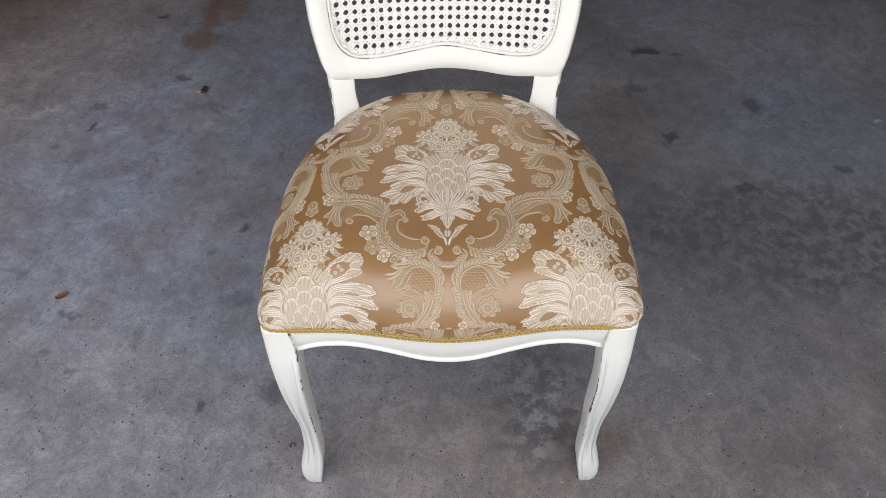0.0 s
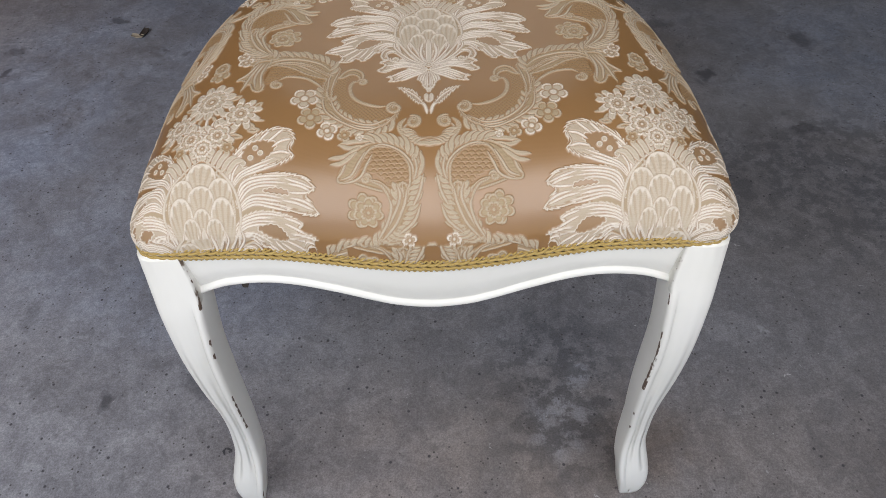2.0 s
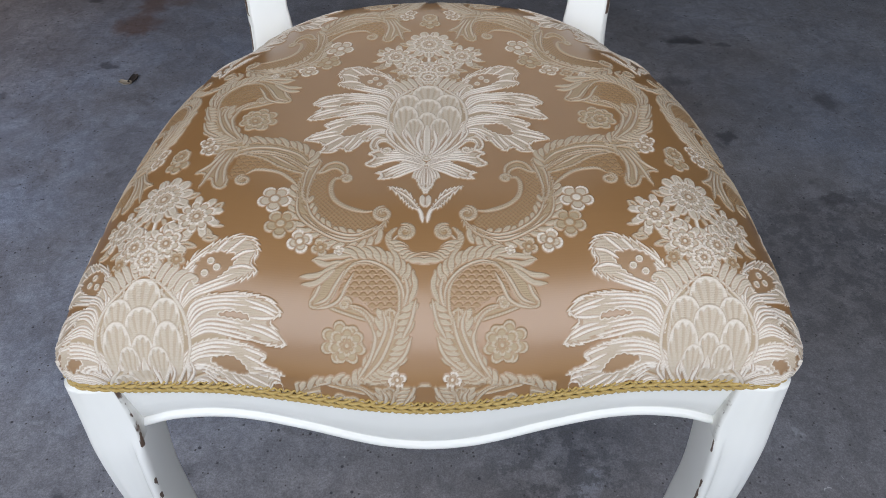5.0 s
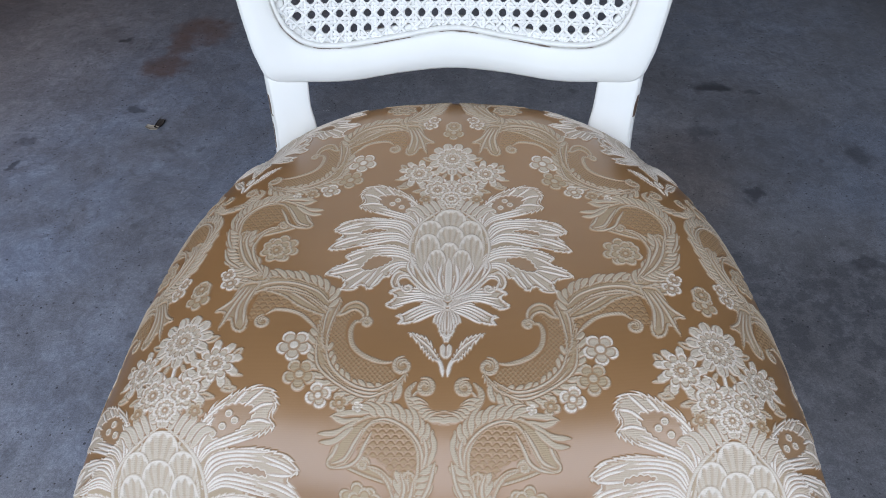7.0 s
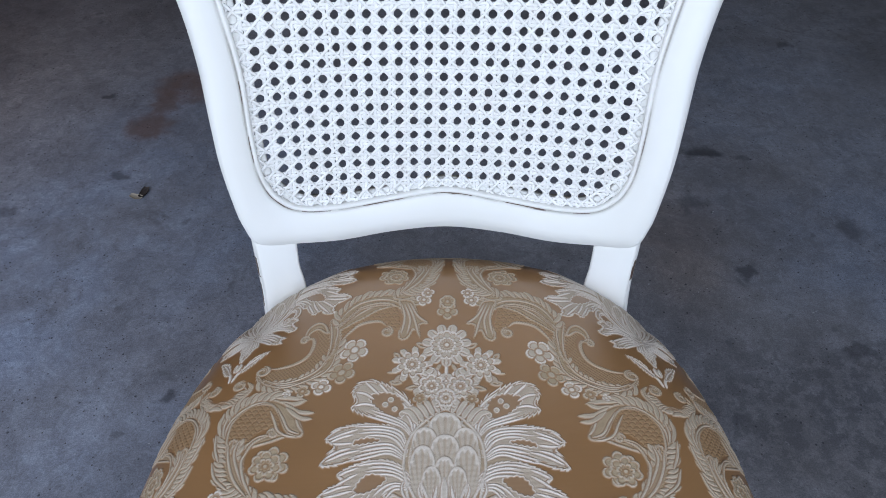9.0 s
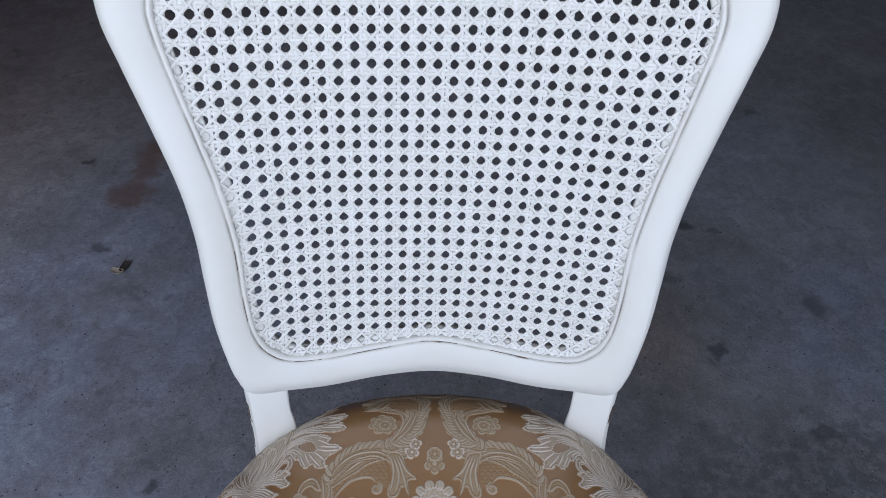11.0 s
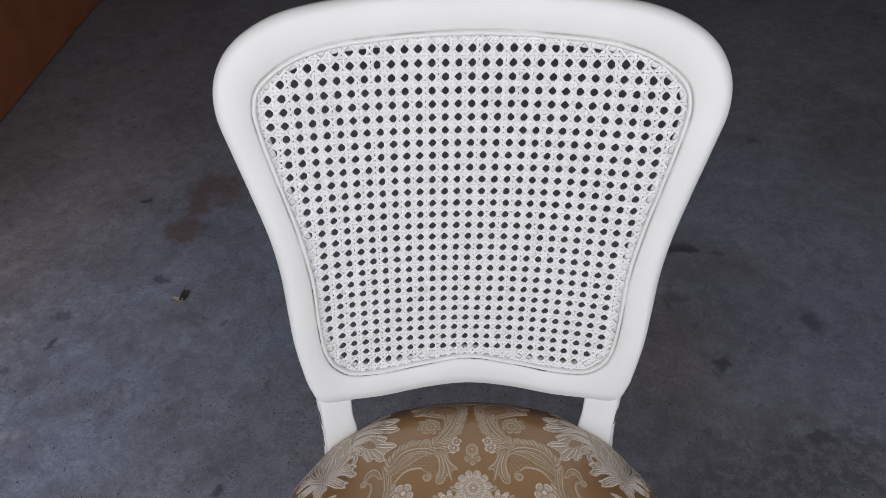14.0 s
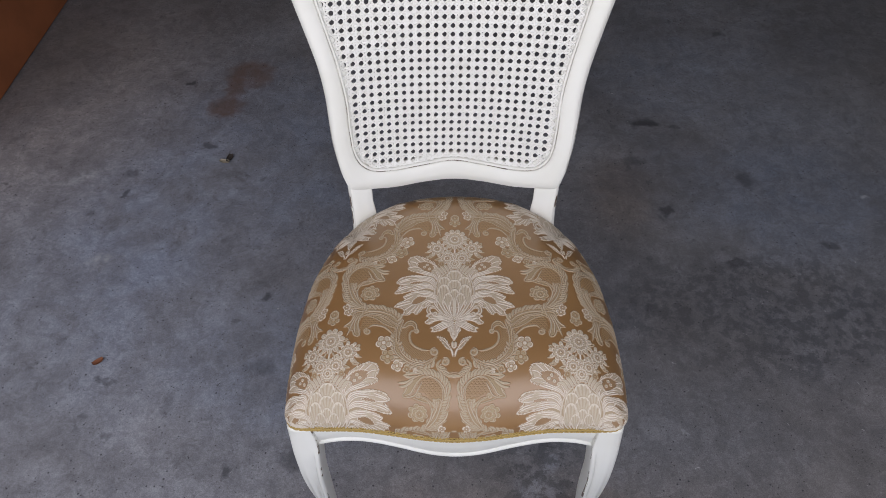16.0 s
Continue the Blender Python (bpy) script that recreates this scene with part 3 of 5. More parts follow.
def apron_peg():
    """A small dark peg that shows under the apron's lower edge."""
    corner = [(x, y, z) for z, r in ((0.3985, 0.0020), (0.400, 0.0026), (0.418, 0.0026)) for x, y in ((-0.171 - r, 0.602), (-0.171 + r, 0.602), (-0.171 + r, 0.606), (-0.171 - r, 0.606))]
    chair_part("apron_peg", corner, np.vstack([grid_faces(3, 4, True), [(3, 2, 1, 0), (8, 9, 10, 11)]]), BARK, label="small dark peg under the apron", smooth=False)


apron_peg()

# ---- woven damask: a half-drop repeat, worked out as cover and tone of the raised threads, in millimetres ----
HALF_X, HALF_Y, STEP = 184.0, 194.0, 0.33
NX, NY = int(HALF_X / STEP) + 1, int(2 * HALF_Y / STEP)
COVER, TONE, RISE = np.zeros((NY, NX)), np.zeros((NY, NX)), np.zeros((NY, NX))


def soft(v, a, b):
    t = np.clip((v - a) / (b - a), 0, 1)
    return t * t * (3 - 2 * t)


def stamp(x0, x1, y0, y1, draw):
    """Calls draw on each lattice image of a motif box; draw(x, y) gives mask, cover, tone, rise."""
    for ox, oys in ((0.0, (-2, 0, 2)), (HALF_X, (-1, 1, 3))):
        for oy in oys:
            for m in (1, -1):
                xa, xb = sorted((ox + m * x0, ox + m * x1))
                ia, ib = max(0, int((xa - 3) / STEP)), min(NX, int((xb + 3) / STEP) + 2)
                ya, yb = oy * HALF_Y + y0 - 3, oy * HALF_Y + y1 + 3
                ja, jb = max(0, int(ya / STEP)), min(NY, int(yb / STEP) + 2)
                if ia >= ib or ja >= jb:
                    continue
                gy, gx = np.meshgrid(np.arange(ja, jb) * STEP - oy * HALF_Y, (np.arange(ia, ib) * STEP - ox) * m, indexing="ij")
                mask, cov, tone, rise = draw(gx, gy)
                sl = (slice(ja, jb), slice(ia, ib))
                for grid, v in ((COVER, cov), (TONE, tone), (RISE, rise)):
                    grid[sl] = grid[sl] * (1 - mask) + v * mask


def near(gx, gy, line):
    """Share along a line, signed distance from it."""
    best, share, sign = np.full(gx.shape, 1e9), np.zeros(gx.shape), np.ones(gx.shape)
    n = len(line) - 1
    for k in range(n):
        (ax, ay), (bx, by) = line[k], line[k + 1]
        dx, dy = bx - ax, by - ay
        t = np.clip(((gx - ax) * dx + (gy - ay) * dy) / (dx * dx + dy * dy + 1e-9), 0, 1)
        ex, ey = gx - ax - t * dx, gy - ay - t * dy
        d = ex * ex + ey * ey
        m = d < best
        best[m], share[m] = d[m], (k + t[m]) / n
        sign[m] = np.where(dx * ey - dy * ex > 0, 1.0, -1.0)[m]
    return share, np.sqrt(best) * sign


LOOKS = {"cream": (0.94, 0.40, 0.95), "pale": (0.92, 0.16, 0.62), "beige": (0.90, 0.05, 0.34)}  # cover, tone of the filling, tone of the rim


def extent(line, pad):
    return line[:, 0].min() - pad, line[:, 0].max() + pad, line[:, 1].min() - pad, line[:, 1].max() + pad


def inside(x, z, poly):
    hit = np.zeros(np.shape(x), bool)
    for (ax, az), (bx, bz) in zip(poly, np.roll(poly, -1, 0)):
        if az != bz:
            hit ^= ((az > z) != (bz > z)) & (x < (bx - ax) * (z - az) / (bz - az) + ax)
    return hit


def closed_line(keys, step):
    """A smooth closed outline, and its length in millimetres."""
    line = curve(keys, 8, True)
    line = np.vstack([line, line[:1]])
    size = np.linalg.norm(np.diff(line, axis=0), axis=1).sum()
    return even(line, max(16, int(size / step))), size


def area(keys, kind="cream", teeth=0.0, deep=0.0, rim=1.9, dark=0.6):
    """A filled shape with a stitched, raised border; teeth: pitch of the notches along its edge, deep: their depth."""
    line, size = closed_line(keys, 2.2)
    fill, low, high = LOOKS[kind]

    def draw(gx, gy):
        s, off = near(gx, gy, line)
        e = np.where(inside(gx, gy, line), np.abs(off), -np.abs(off))
        run = s * size
        if teeth:
            f = (run / teeth + 0.5 * np.sin(run * 0.21) + 0.22 * e) % 1.0
            e = e - deep * (1 - 1.6 * np.minimum(f / 0.8, (1 - f) / 0.2) ** 0.7)
        mask = soft(e, -0.2, 0.25)
        edge = soft(e, rim + 0.3, rim - 0.2)
        stitch = 0.5 + 0.5 * np.sin(6.283 * (run / 2.3 + e * 0.4))
        under = soft(np.abs(e - rim - 0.65), 0.8, 0.3)
        deepen = soft(e, 2.5, 9.0)
        cov = fill - dark * under - 0.16 * stitch * edge - (0.04 + 0.12 * deepen) * (1 - edge)
        tone = low + (high - low) * edge * (1 - 0.22 * stitch)
        return mask, np.clip(cov, 0, 1), tone, 0.40 + 0.60 * edge - 0.15 * stitch * edge - 0.35 * under

    stamp(*extent(line, 3.0), draw)


def hollow(keys):
    """A gap in a leaf that shows the satin, with a pale lip."""
    line, size = closed_line(keys, 2.0)

    def draw(gx, gy):
        s, off = near(gx, gy, line)
        e = np.where(inside(gx, gy, line), np.abs(off), -np.abs(off)) + 0.5 * np.sin(s * size * 1.4)
        lip = soft(e, 0.1, -0.4)
        return soft(e, -1.3, -0.8), 0.12 + 0.84 * lip, 0.5 + 0.4 * lip, 0.8 * lip

    stamp(*extent(line, 3.0), draw)


def cord(keys, width, kind="cream", rope=0.0, line_by=0.75):
    """A raised thread, tapered at its ends, with the satin showing as a thin line on both sides. rope: pitch of its twist."""
    line = even(curve(keys, 8), 22)
    size = np.linalg.norm(np.diff(line, axis=0), axis=1).sum()
    tone = LOOKS[kind][2]

    def draw(gx, gy):
        s, off = near(gx, gy, line)
        ends = np.clip(np.minimum(s / 0.30 + 0.15, (1 - s) / 0.22 + 0.05), 0, 1) ** 0.6
        half = 0.5 * width * ends
        d = np.abs(off)
        core = soft(half - d, -0.25, 0.25)
        heart = soft(d, 0.35 * half, 0.9 * half) * (width > 2.6)
        twist = 0.5 + 0.5 * np.sin(6.283 * (s * size / rope + off * 0.3)) if rope else 0.0 * s
        mask = soft(half + line_by * ends - d, -0.2, 0.25)
        t = tone * (1 - 0.25 * twist) if width <= 2.6 else tone * (0.62 + 0.38 * heart) * (1 - 0.25 * twist)
        return mask, core * (0.97 - 0.25 * twist) + (1 - core) * (0.12 if kind == "beige" else 0.24), t, core * (1.0 - 0.35 * twist)

    stamp(*extent(line, 0.5 * width + 2.0), draw)


def fringe(keys, count, long, width, kind="beige", lean=0.7, side=1):
    """A row of pointed lobes along one side of a line, leaning along it."""
    line = even(curve(keys, 8), 81)
    for k in range(count):
        i = min(79, int(80 * (k + 0.5) / count))
        t = line[i + 1] - line[i]
        t = t / np.linalg.norm(t)
        n = np.array([-t[1], t[0]]) * side
        size = long * (0.86 + 0.22 * math.sin(k * 2.4 + count))
        a, c = line[i] - n * 0.30 * size - t * 0.25 * size, line[i] + (n * math.cos(lean) + t * math.sin(lean)) * size * 0.75
        b = 0.5 * (a + c) + n * 0.10 * size - t * 0.08 * size
        cord([tuple(a), tuple(b), tuple(c)], width, kind)


def quills(first, last, count, width=1.7, kind="cream"):
    """Threads that sweep side by side from one line to another."""
    a, b = even(curve(first, 8), 9), even(curve(last, 8), 9)
    for k in range(count):
        t = k / (count - 1)
        line = a * (1 - t) + b * t
        cord([tuple(q) for q in line[: 9 - (k % 2)]], width * (1 + 0.15 * math.sin(k * 2.1)), kind, line_by=0.6)


def lattice(keys, pitch):
    """Open diamonds of thin threads on the satin."""
    line, size = closed_line(keys, 2.5)

    def draw(gx, gy):
        mask = soft(np.where(inside(gx, gy, line), 1.0, 0.0), 0.3, 0.7)
        a, b = (gx + gy * 0.9) / pitch % 1.0, (gx - gy * 0.9) / pitch % 1.0
        lines = np.maximum(soft(np.abs(a - 0.5), 0.34, 0.44), soft(np.abs(b - 0.5), 0.34, 0.44))
        return mask, 0.06 + 0.62 * lines, np.full(gx.shape, 0.04), 0.5 * lines

    stamp(*extent(line, 2.0), draw)


def scales(keys, pitch):
    """Rows of overlapping fish scales in a tone near the satin's."""
    line, size = closed_line(keys, 2.5)

    def draw(gx, gy):
        mask = soft(np.where(inside(gx, gy, line), 1.0, 0.0), 0.3, 0.7)
        row = np.floor(gy / (pitch * 0.62))
        u = (gx / pitch + 0.5 * (row % 2)) % 1.0 - 0.5
        v = gy / (pitch * 0.62) - row
        arc = v - (1.0 - 3.2 * u * u)
        dark = soft(np.abs(arc), 0.34, 0.10)
        weft = 0.5 + 0.5 * np.sin(gy * 5.5)
        return mask, np.clip(0.50 - 0.42 * dark - 0.16 * weft, 0.02, 1), np.full(gx.shape, 0.0), 0.55 - 0.5 * dark

    stamp(*extent(line, 2.0), draw)


def curl(x, y, r, kind="beige", turn=0.0, way=1, thick=3.2):
    """A small volute of one and a half turns."""
    a = np.linspace(0, 8.5, 22)
    rad = r * (1 - a / 10.5)
    bloom(x, y, r * 0.75, 1, kind)
    cord(list(zip(x + rad * np.cos(turn + way * a), y + rad * np.sin(turn + way * a))), thick, kind, rope=2.0, line_by=0.5)


def bloom(x, y, r, petals=5, kind="cream", layers=1, turn=0.3):
    """A flower seen from above: petals with stitched rims round a dark-ringed heart."""
    low, high = (0.34, 0.95) if kind == "cream" else (0.05, 0.34)

    def draw(gx, gy):
        d, a = np.hypot(gx - x, gy - y), np.arctan2(gy - y, gx - x) + turn
        mask = np.zeros(gx.shape)
        cov, tone, rise = np.zeros(gx.shape), np.zeros(gx.shape), np.zeros(gx.shape)
        for k in range(layers):
            rk = r * (1 - 0.45 * k)
            lobe = np.abs(np.cos(a * petals / 2 + k * 1.57))
            edge = rk * (0.62 + 0.38 * lobe**0.6) if petals > 1 else rk + 0 * d
            m = soft(edge - d, -0.25, 0.3)
            rim = soft(d, edge - min(2.0, 0.3 * rk) - 0.4, edge - min(2.0, 0.3 * rk) + 0.2)
            split = soft(lobe, 0.34, 0.12) * soft(d, rk * 0.22, rk * 0.45) * (petals > 1)
            heart = soft(rk * 0.22 - d, -0.3, 0.4) * (petals > 1)
            stitch = 0.5 + 0.5 * np.sin(a * max(8, round(rk * 2.6)))
            ring = soft(np.abs(d - rk * 0.30), 1.0, 0.35) * (rk > 4)
            inner = soft(np.abs(edge - d - min(2.0, 0.3 * rk) - 0.6), 0.7, 0.25) * (rk > 5)
            c = 0.96 - np.maximum.reduce([0.85 * split, 0.55 * inner, 0.75 * ring]) - 0.15 * stitch * rim
            t = low + (high - low) * np.maximum(rim * (1 - 0.2 * stitch), 0.7 * heart)
            mask = np.maximum(mask, m)
            cov, tone = cov * (1 - m) + c * m, tone * (1 - m) + t * m
            rise = rise * (1 - m) + m * (0.45 + 0.5 * rim + 0.3 * heart - 0.4 * split)
        return mask, np.clip(cov, 0, 1), tone, rise

    stamp(x - r, x + r, y - r, y + r, draw)


def scale_petal(x, y, w, h):
    """One rounded scale of the bud, with a fan of fine rays under its bright rim."""

    def draw(gx, gy):
        u, v = (gx - x) / w, (gy - y) / h
        edge = 1 - (np.abs(u) ** 2.2 + np.where(v > 0, np.abs(v) ** 2.0, (np.abs(v) * 0.9) ** 1.4))
        mask = soft(edge, -0.03, 0.06)
        a = np.arctan2(u, v + 1.5)
        rim = soft(edge + 0.12 * np.sin(a * 30), 0.50, 0.28) * soft(v, -0.3, 0.2)
        rays = soft(np.sin(a * 26 + 1.57), -0.1, 0.7) * soft(v, -0.9, 0.1) * (1 - rim)
        line = soft(edge, 0.13, 0.03)
        cov = 0.95 - 0.24 * rays - 0.25 * line
        return mask, np.clip(cov, 0.1, 1), 0.42 + 0.38 * rim * (1 - line), 0.35 + 0.6 * rim - 0.3 * rays

    stamp(x - w * 1.1, x + w * 1.1, y - h * 1.2, y + h * 1.2, draw)


def weave_scrolls():
    """Beige scrolls: crescents, arches and paired stems, with their flowers."""
    # open lattice of the crescent, fish scales under the two arches
    lattice([(34.1, 5.0), (47.2, 9.9), (60.8, 14.9), (68.5, 27.7), (69.2, 42.8), (64.0, 51.4), (73.3, 52.5), (77.9, 42.8), (79.4, 27.1), (77.0, 12.5), (66.0, -1.1), (48.4, -5.6), (34.7, -2.7)], 3.3)
    scales([(86.5, 50.7), (101.3, 65.8), (122.0, 71.6), (134.6, 69.8), (139.2, 58.3), (140.0, 43.1), (130.8, 47.1), (119.7, 53.3), (107.2, 48.6), (91.5, 39.7)], 6.0)
    scales([(17.3, -48.5), (21.5, -39.0), (31.7, -32.6), (43.6, -31.0), (50.1, -36.9), (54.9, -49.9), (44.2, -52.6), (35.4, -60.5), (32.5, -72.0), (30.3, -82.7), (23.4, -67.3), (16.8, -57.6)], 5.6)
    # leaf that links the stems' foot to the hooked fan
    area([(16.9, 279.8), (33.8, 278.9), (51.7, 275.9), (70.0, 271.8), (82.7, 259.8), (99.1, 246.2), (99.0, 240.2), (78.5, 248.6), (64.2, 258.6), (46.7, 264.0), (28.5, 265.1), (18.2, 269.4)], "beige", 4.6, 0.6)
    fringe([(23.2, 273.0), (44.0, 274.1), (65.1, 271.6), (78.8, 261.0)], 9, 10.1, 3.6, "beige", 1.0, 1)
    cord([(21.5, 274.8), (44.2, 269.6), (66.6, 264.9), (91.5, 248.2)], 1.6, "beige")
    area([(30.6, 318.6), (40.4, 329.4), (55.0, 331.5), (69.4, 332.8), (51.7, 324.3)], "beige", 0, 0)
    # crescent: feathered outer band, rolled top, inner cord, volutes
    area([(24.5, 3.2), (28.7, -8.5), (39.4, -16.9), (56.0, -15.8), (71.1, -8.7), (83.2, 2.2), (89.6, 15.7), (90.3, 33.4), (88.2, 44.9), (81.3, 48.5), (81.7, 28.2), (78.7, 12.7), (67.1, -1.0), (48.9, -7.3), (33.5, -3.7)], "beige", 5.2, 1.5)
    fringe([(27.5, -7.6), (39.4, -16.0), (55.4, -16.3), (71.1, -10.4), (83.2, 0.4), (89.6, 15.7), (90.9, 35.8)], 15, 10.6, 3.5, "beige", 1.05, -1)
    fringe([(38.8, -8.4), (52.5, -8.0), (65.4, -2.5), (75.8, 8.8), (80.5, 23.0)], 10, 7.6, 2.8, "beige", 0.85, 1)
    area([(55.1, 45.4), (56.4, 55.6), (64.1, 61.6), (72.2, 58.5), (77.3, 48.2), (73.3, 48.0), (66.3, 52.6), (60.5, 49.2), (58.7, 42.6)], "beige", 0, 0)
    cord([(55.7, 40.0), (62.8, 43.4), (66.2, 36.2), (64.4, 24.6), (57.9, 16.6), (49.0, 11.8), (40.1, 9.5), (34.1, 10.6)], 3.0, "beige", rope=2.0)
    curl(28.1, 7.5, 7.0, turn=1.6, way=-1, thick=2.6)
    curl(56.3, 42.0, 4.6, turn=0.2, way=1, thick=2.4)
    # leaf that springs from the crescent
    area([(75.7, 62.7), (77.3, 48.2), (80.1, 33.3), (80.5, 19.2), (85.1, 23.3), (87.0, 38.5), (85.9, 52.7), (81.4, 63.0)], "beige", 4.0, 0.8)
    cord([(76.8, 59.7), (80.2, 44.9), (82.3, 28.2)], 1.4, "beige")
    cord([(80.3, 61.9), (84.8, 48.1), (85.2, 31.2)], 1.4, "beige")
    for q in ([(27.5, -2.6), (39.4, -11.5), (55.4, -10.9), (70.0, -4.8), (81.5, 7.4)], [(31.7, -2.9), (46.6, -9.7), (63.0, -4.9), (76.4, 7.0), (82.3, 23.1)], [(34.7, -8.6), (50.1, -14.4), (68.2, -7.1), (85.0, 7.2), (88.6, 28.1)]):
        cord(q, 1.5, "beige")
    # arch
    area([(81.9, 51.5), (83.2, 65.1), (91.2, 75.1), (107.5, 82.2), (124.3, 85.3), (139.9, 83.0), (147.9, 73.7), (141.3, 66.5), (133.1, 70.9), (121.5, 73.1), (104.0, 67.9), (88.2, 55.2)], "beige", 5.0, 0.7)
    fringe([(81.4, 54.9), (83.2, 67.7), (92.4, 77.2), (108.0, 83.8), (124.3, 86.3), (138.3, 86.6)], 12, 12.1, 3.7, "beige", 1.10, 1)
    cord([(84.9, 59.6), (94.6, 70.1), (111.3, 77.1), (127.4, 78.1), (139.8, 73.5)], 1.8, "beige")
    cord([(85.9, 52.7), (101.3, 65.8), (122.0, 71.6), (134.1, 69.3)], 1.4, "beige", rope=2.0)
    cord([(88.6, 33.3), (95.5, 41.8), (106.1, 50.1), (121.3, 52.9), (128.2, 48.1)], 2.6, "beige", rope=2.2)
    curl(129.1, 41.9, 6.0, turn=1.5, way=-1, thick=2.2)
    # hooked fan of leaves at the arch's end
    area([(138.3, 78.1), (151.4, 76.8), (157.2, 61.9), (167.2, 51.3), (159.0, 49.0), (160.3, 34.6), (154.1, 43.9), (149.5, 35.1), (142.4, 32.8), (139.5, 39.8), (143.2, 54.2), (140.3, 66.5)], "beige", 4.0, 0.5)
    for q in ([(140.8, 73.4), (144.7, 57.5), (142.5, 38.8)], [(143.9, 72.6), (149.7, 55.6), (148.1, 39.3)], [(146.4, 73.9), (153.2, 57.1), (158.9, 37.0)], [(148.9, 74.1), (156.6, 59.6), (165.8, 51.9)]):
        cord(q, 2.0, "beige")
    # stem that runs on from the arch, round the single flower
    area([(131.6, 80.5), (145.9, 93.5), (155.6, 112.4), (158.5, 132.3), (166.1, 131.3), (167.0, 115.0), (161.5, 96.8), (147.9, 78.7)], "beige", 4.6, 0.8)
    fringe([(134.7, 84.3), (146.4, 96.0), (155.6, 114.0), (158.1, 130.9)], 9, 11.3, 3.5, "beige", 0.95, 1)
    fringe([(150.4, 81.4), (161.5, 97.8), (167.9, 116.3), (166.5, 134.3)], 6, 9.1, 3.3, "beige", 0.95, -1)
    cord([(141.4, 81.8), (154.3, 97.9), (161.3, 117.5), (161.8, 133.2)], 1.6, "beige")
    cord([(150.3, 105.1), (151.1, 118.8), (145.5, 130.6), (135.9, 135.5)], 2.0, "beige", rope=2.0)
    curl(132.8, 137.5, 4.5, turn=0.0, way=1, thick=2.2)
    # heart under the sprig, with its frill
    cord([(19.1, -4.8), (23.9, -11.4), (20.2, -20.5), (12.4, -25.8), (-4.5, -23.7)], 4.6, "beige", rope=2.2)
    cord([(16.6, -8.9), (20.2, -14.2), (17.2, -19.8), (11.2, -24.0)], 1.4, "beige")
    curl(13.0, -7.7, 6.6, turn=1.2, way=1, thick=2.8)
    fringe([(18.4, -14.8), (11.2, -24.0), (-2.7, -29.5)], 9, 13.7, 3.7, "beige", 1.25, -1)
    # paired stems: band over the scales, hanging tips, frill on top
    area([(14.4, -76.2), (9.5, -60.3), (10.6, -45.0), (17.3, -34.2), (29.9, -26.4), (44.8, -25.1), (57.7, -30.4), (66.5, -39.0), (75.1, -55.4), (69.5, -59.5), (60.2, -53.7), (53.1, -41.2), (45.3, -31.8), (32.3, -32.1), (22.1, -39.0), (17.3, -48.5), (17.4, -62.0), (20.5, -75.9)], "beige", 0, 0)
    fringe([(9.5, -52.0), (13.0, -37.1), (23.3, -27.6), (36.4, -23.8), (49.5, -23.9)], 11, 13.7, 4.0, "beige", 1.05, 1)
    cord([(16.2, -73.9), (13.1, -58.7), (14.8, -45.3), (23.9, -34.4), (36.4, -28.7), (47.7, -30.3)], 1.6, "beige")
    cord([(45.9, -36.7), (50.7, -45.5), (54.9, -53.7), (62.0, -57.8), (71.2, -59.3)], 1.8, "beige")
    cord([(51.3, -34.1), (57.2, -43.6), (63.1, -52.9), (71.8, -56.3)], 1.8, "beige")
    cord([(66.5, -40.8), (70.0, -49.3), (74.6, -55.0)], 1.8, "beige")
    for q in ([(48.3, -24.8), (60.6, -24.7), (73.3, -27.1)], [(51.9, -28.6), (63.6, -30.3), (72.2, -27.2)], [(56.0, -30.1), (68.2, -37.0), (80.8, -38.0)], [(58.3, -33.9), (69.9, -42.3), (79.6, -43.1)]):
        cord(q, 3.4, "beige")
    # stems below, feathered
    area([(45.8, -109.8), (31.5, -104.7), (20.8, -92.0), (14.4, -76.2), (19.3, -74.3), (22.8, -65.3), (28.8, -61.9), (27.8, -76.1), (33.1, -76.3), (35.9, -91.0)], "beige", 4.6, 0.8)
    fringe([(40.7, -107.8), (24.5, -98.7), (16.9, -85.8), (13.8, -71.4), (10.7, -57.8)], 15, 13.7, 3.7, "beige", 0.90, 1)
    for q in ([(42.4, -107.7), (29.4, -94.1), (21.7, -78.6), (18.6, -65.0)], [(40.4, -102.2), (30.4, -86.3), (24.6, -71.9), (27.0, -61.0)], [(45.6, -107.4), (36.6, -93.6), (32.0, -79.7), (34.3, -71.3)], [(8.2, -78.6), (14.0, -91.6), (27.3, -102.4)], [(5.2, -54.5), (8.3, -67.8), (14.4, -80.1)]):
        cord(q, 2.0, "beige")
    cord([(7.6, -36.3), (5.8, -46.0), (9.5, -56.8)], 3.2, "beige")
    cord([(12.4, -39.8), (10.6, -48.7), (12.5, -58.7)], 1.8, "beige")
    bloom(54.3, -81.4, 14.5, 7, "beige", 2)
    bloom(133.2, 110.7, 13.0, 7, "beige", 2)
    for (x, y), r, kind in (((161.6, 77.9), 7.6, "cream"), ((184, 66), 10.5, "beige"), ((18.8, -107.3), 6.6, "cream"), ((0, -118), 8.0, "beige"), ((103.6, 22.5), 12.4, "cream"), ((96.7, 0.9), 11.6, "beige"), ((82.5, -13.4), 9.0, "cream"), ((68.2, -18.3), 6.6, "beige"), ((56.0, -21.1), 3.8, "cream")):
        bloom(x, y, r, 5 if r > 9.5 else 4, kind)


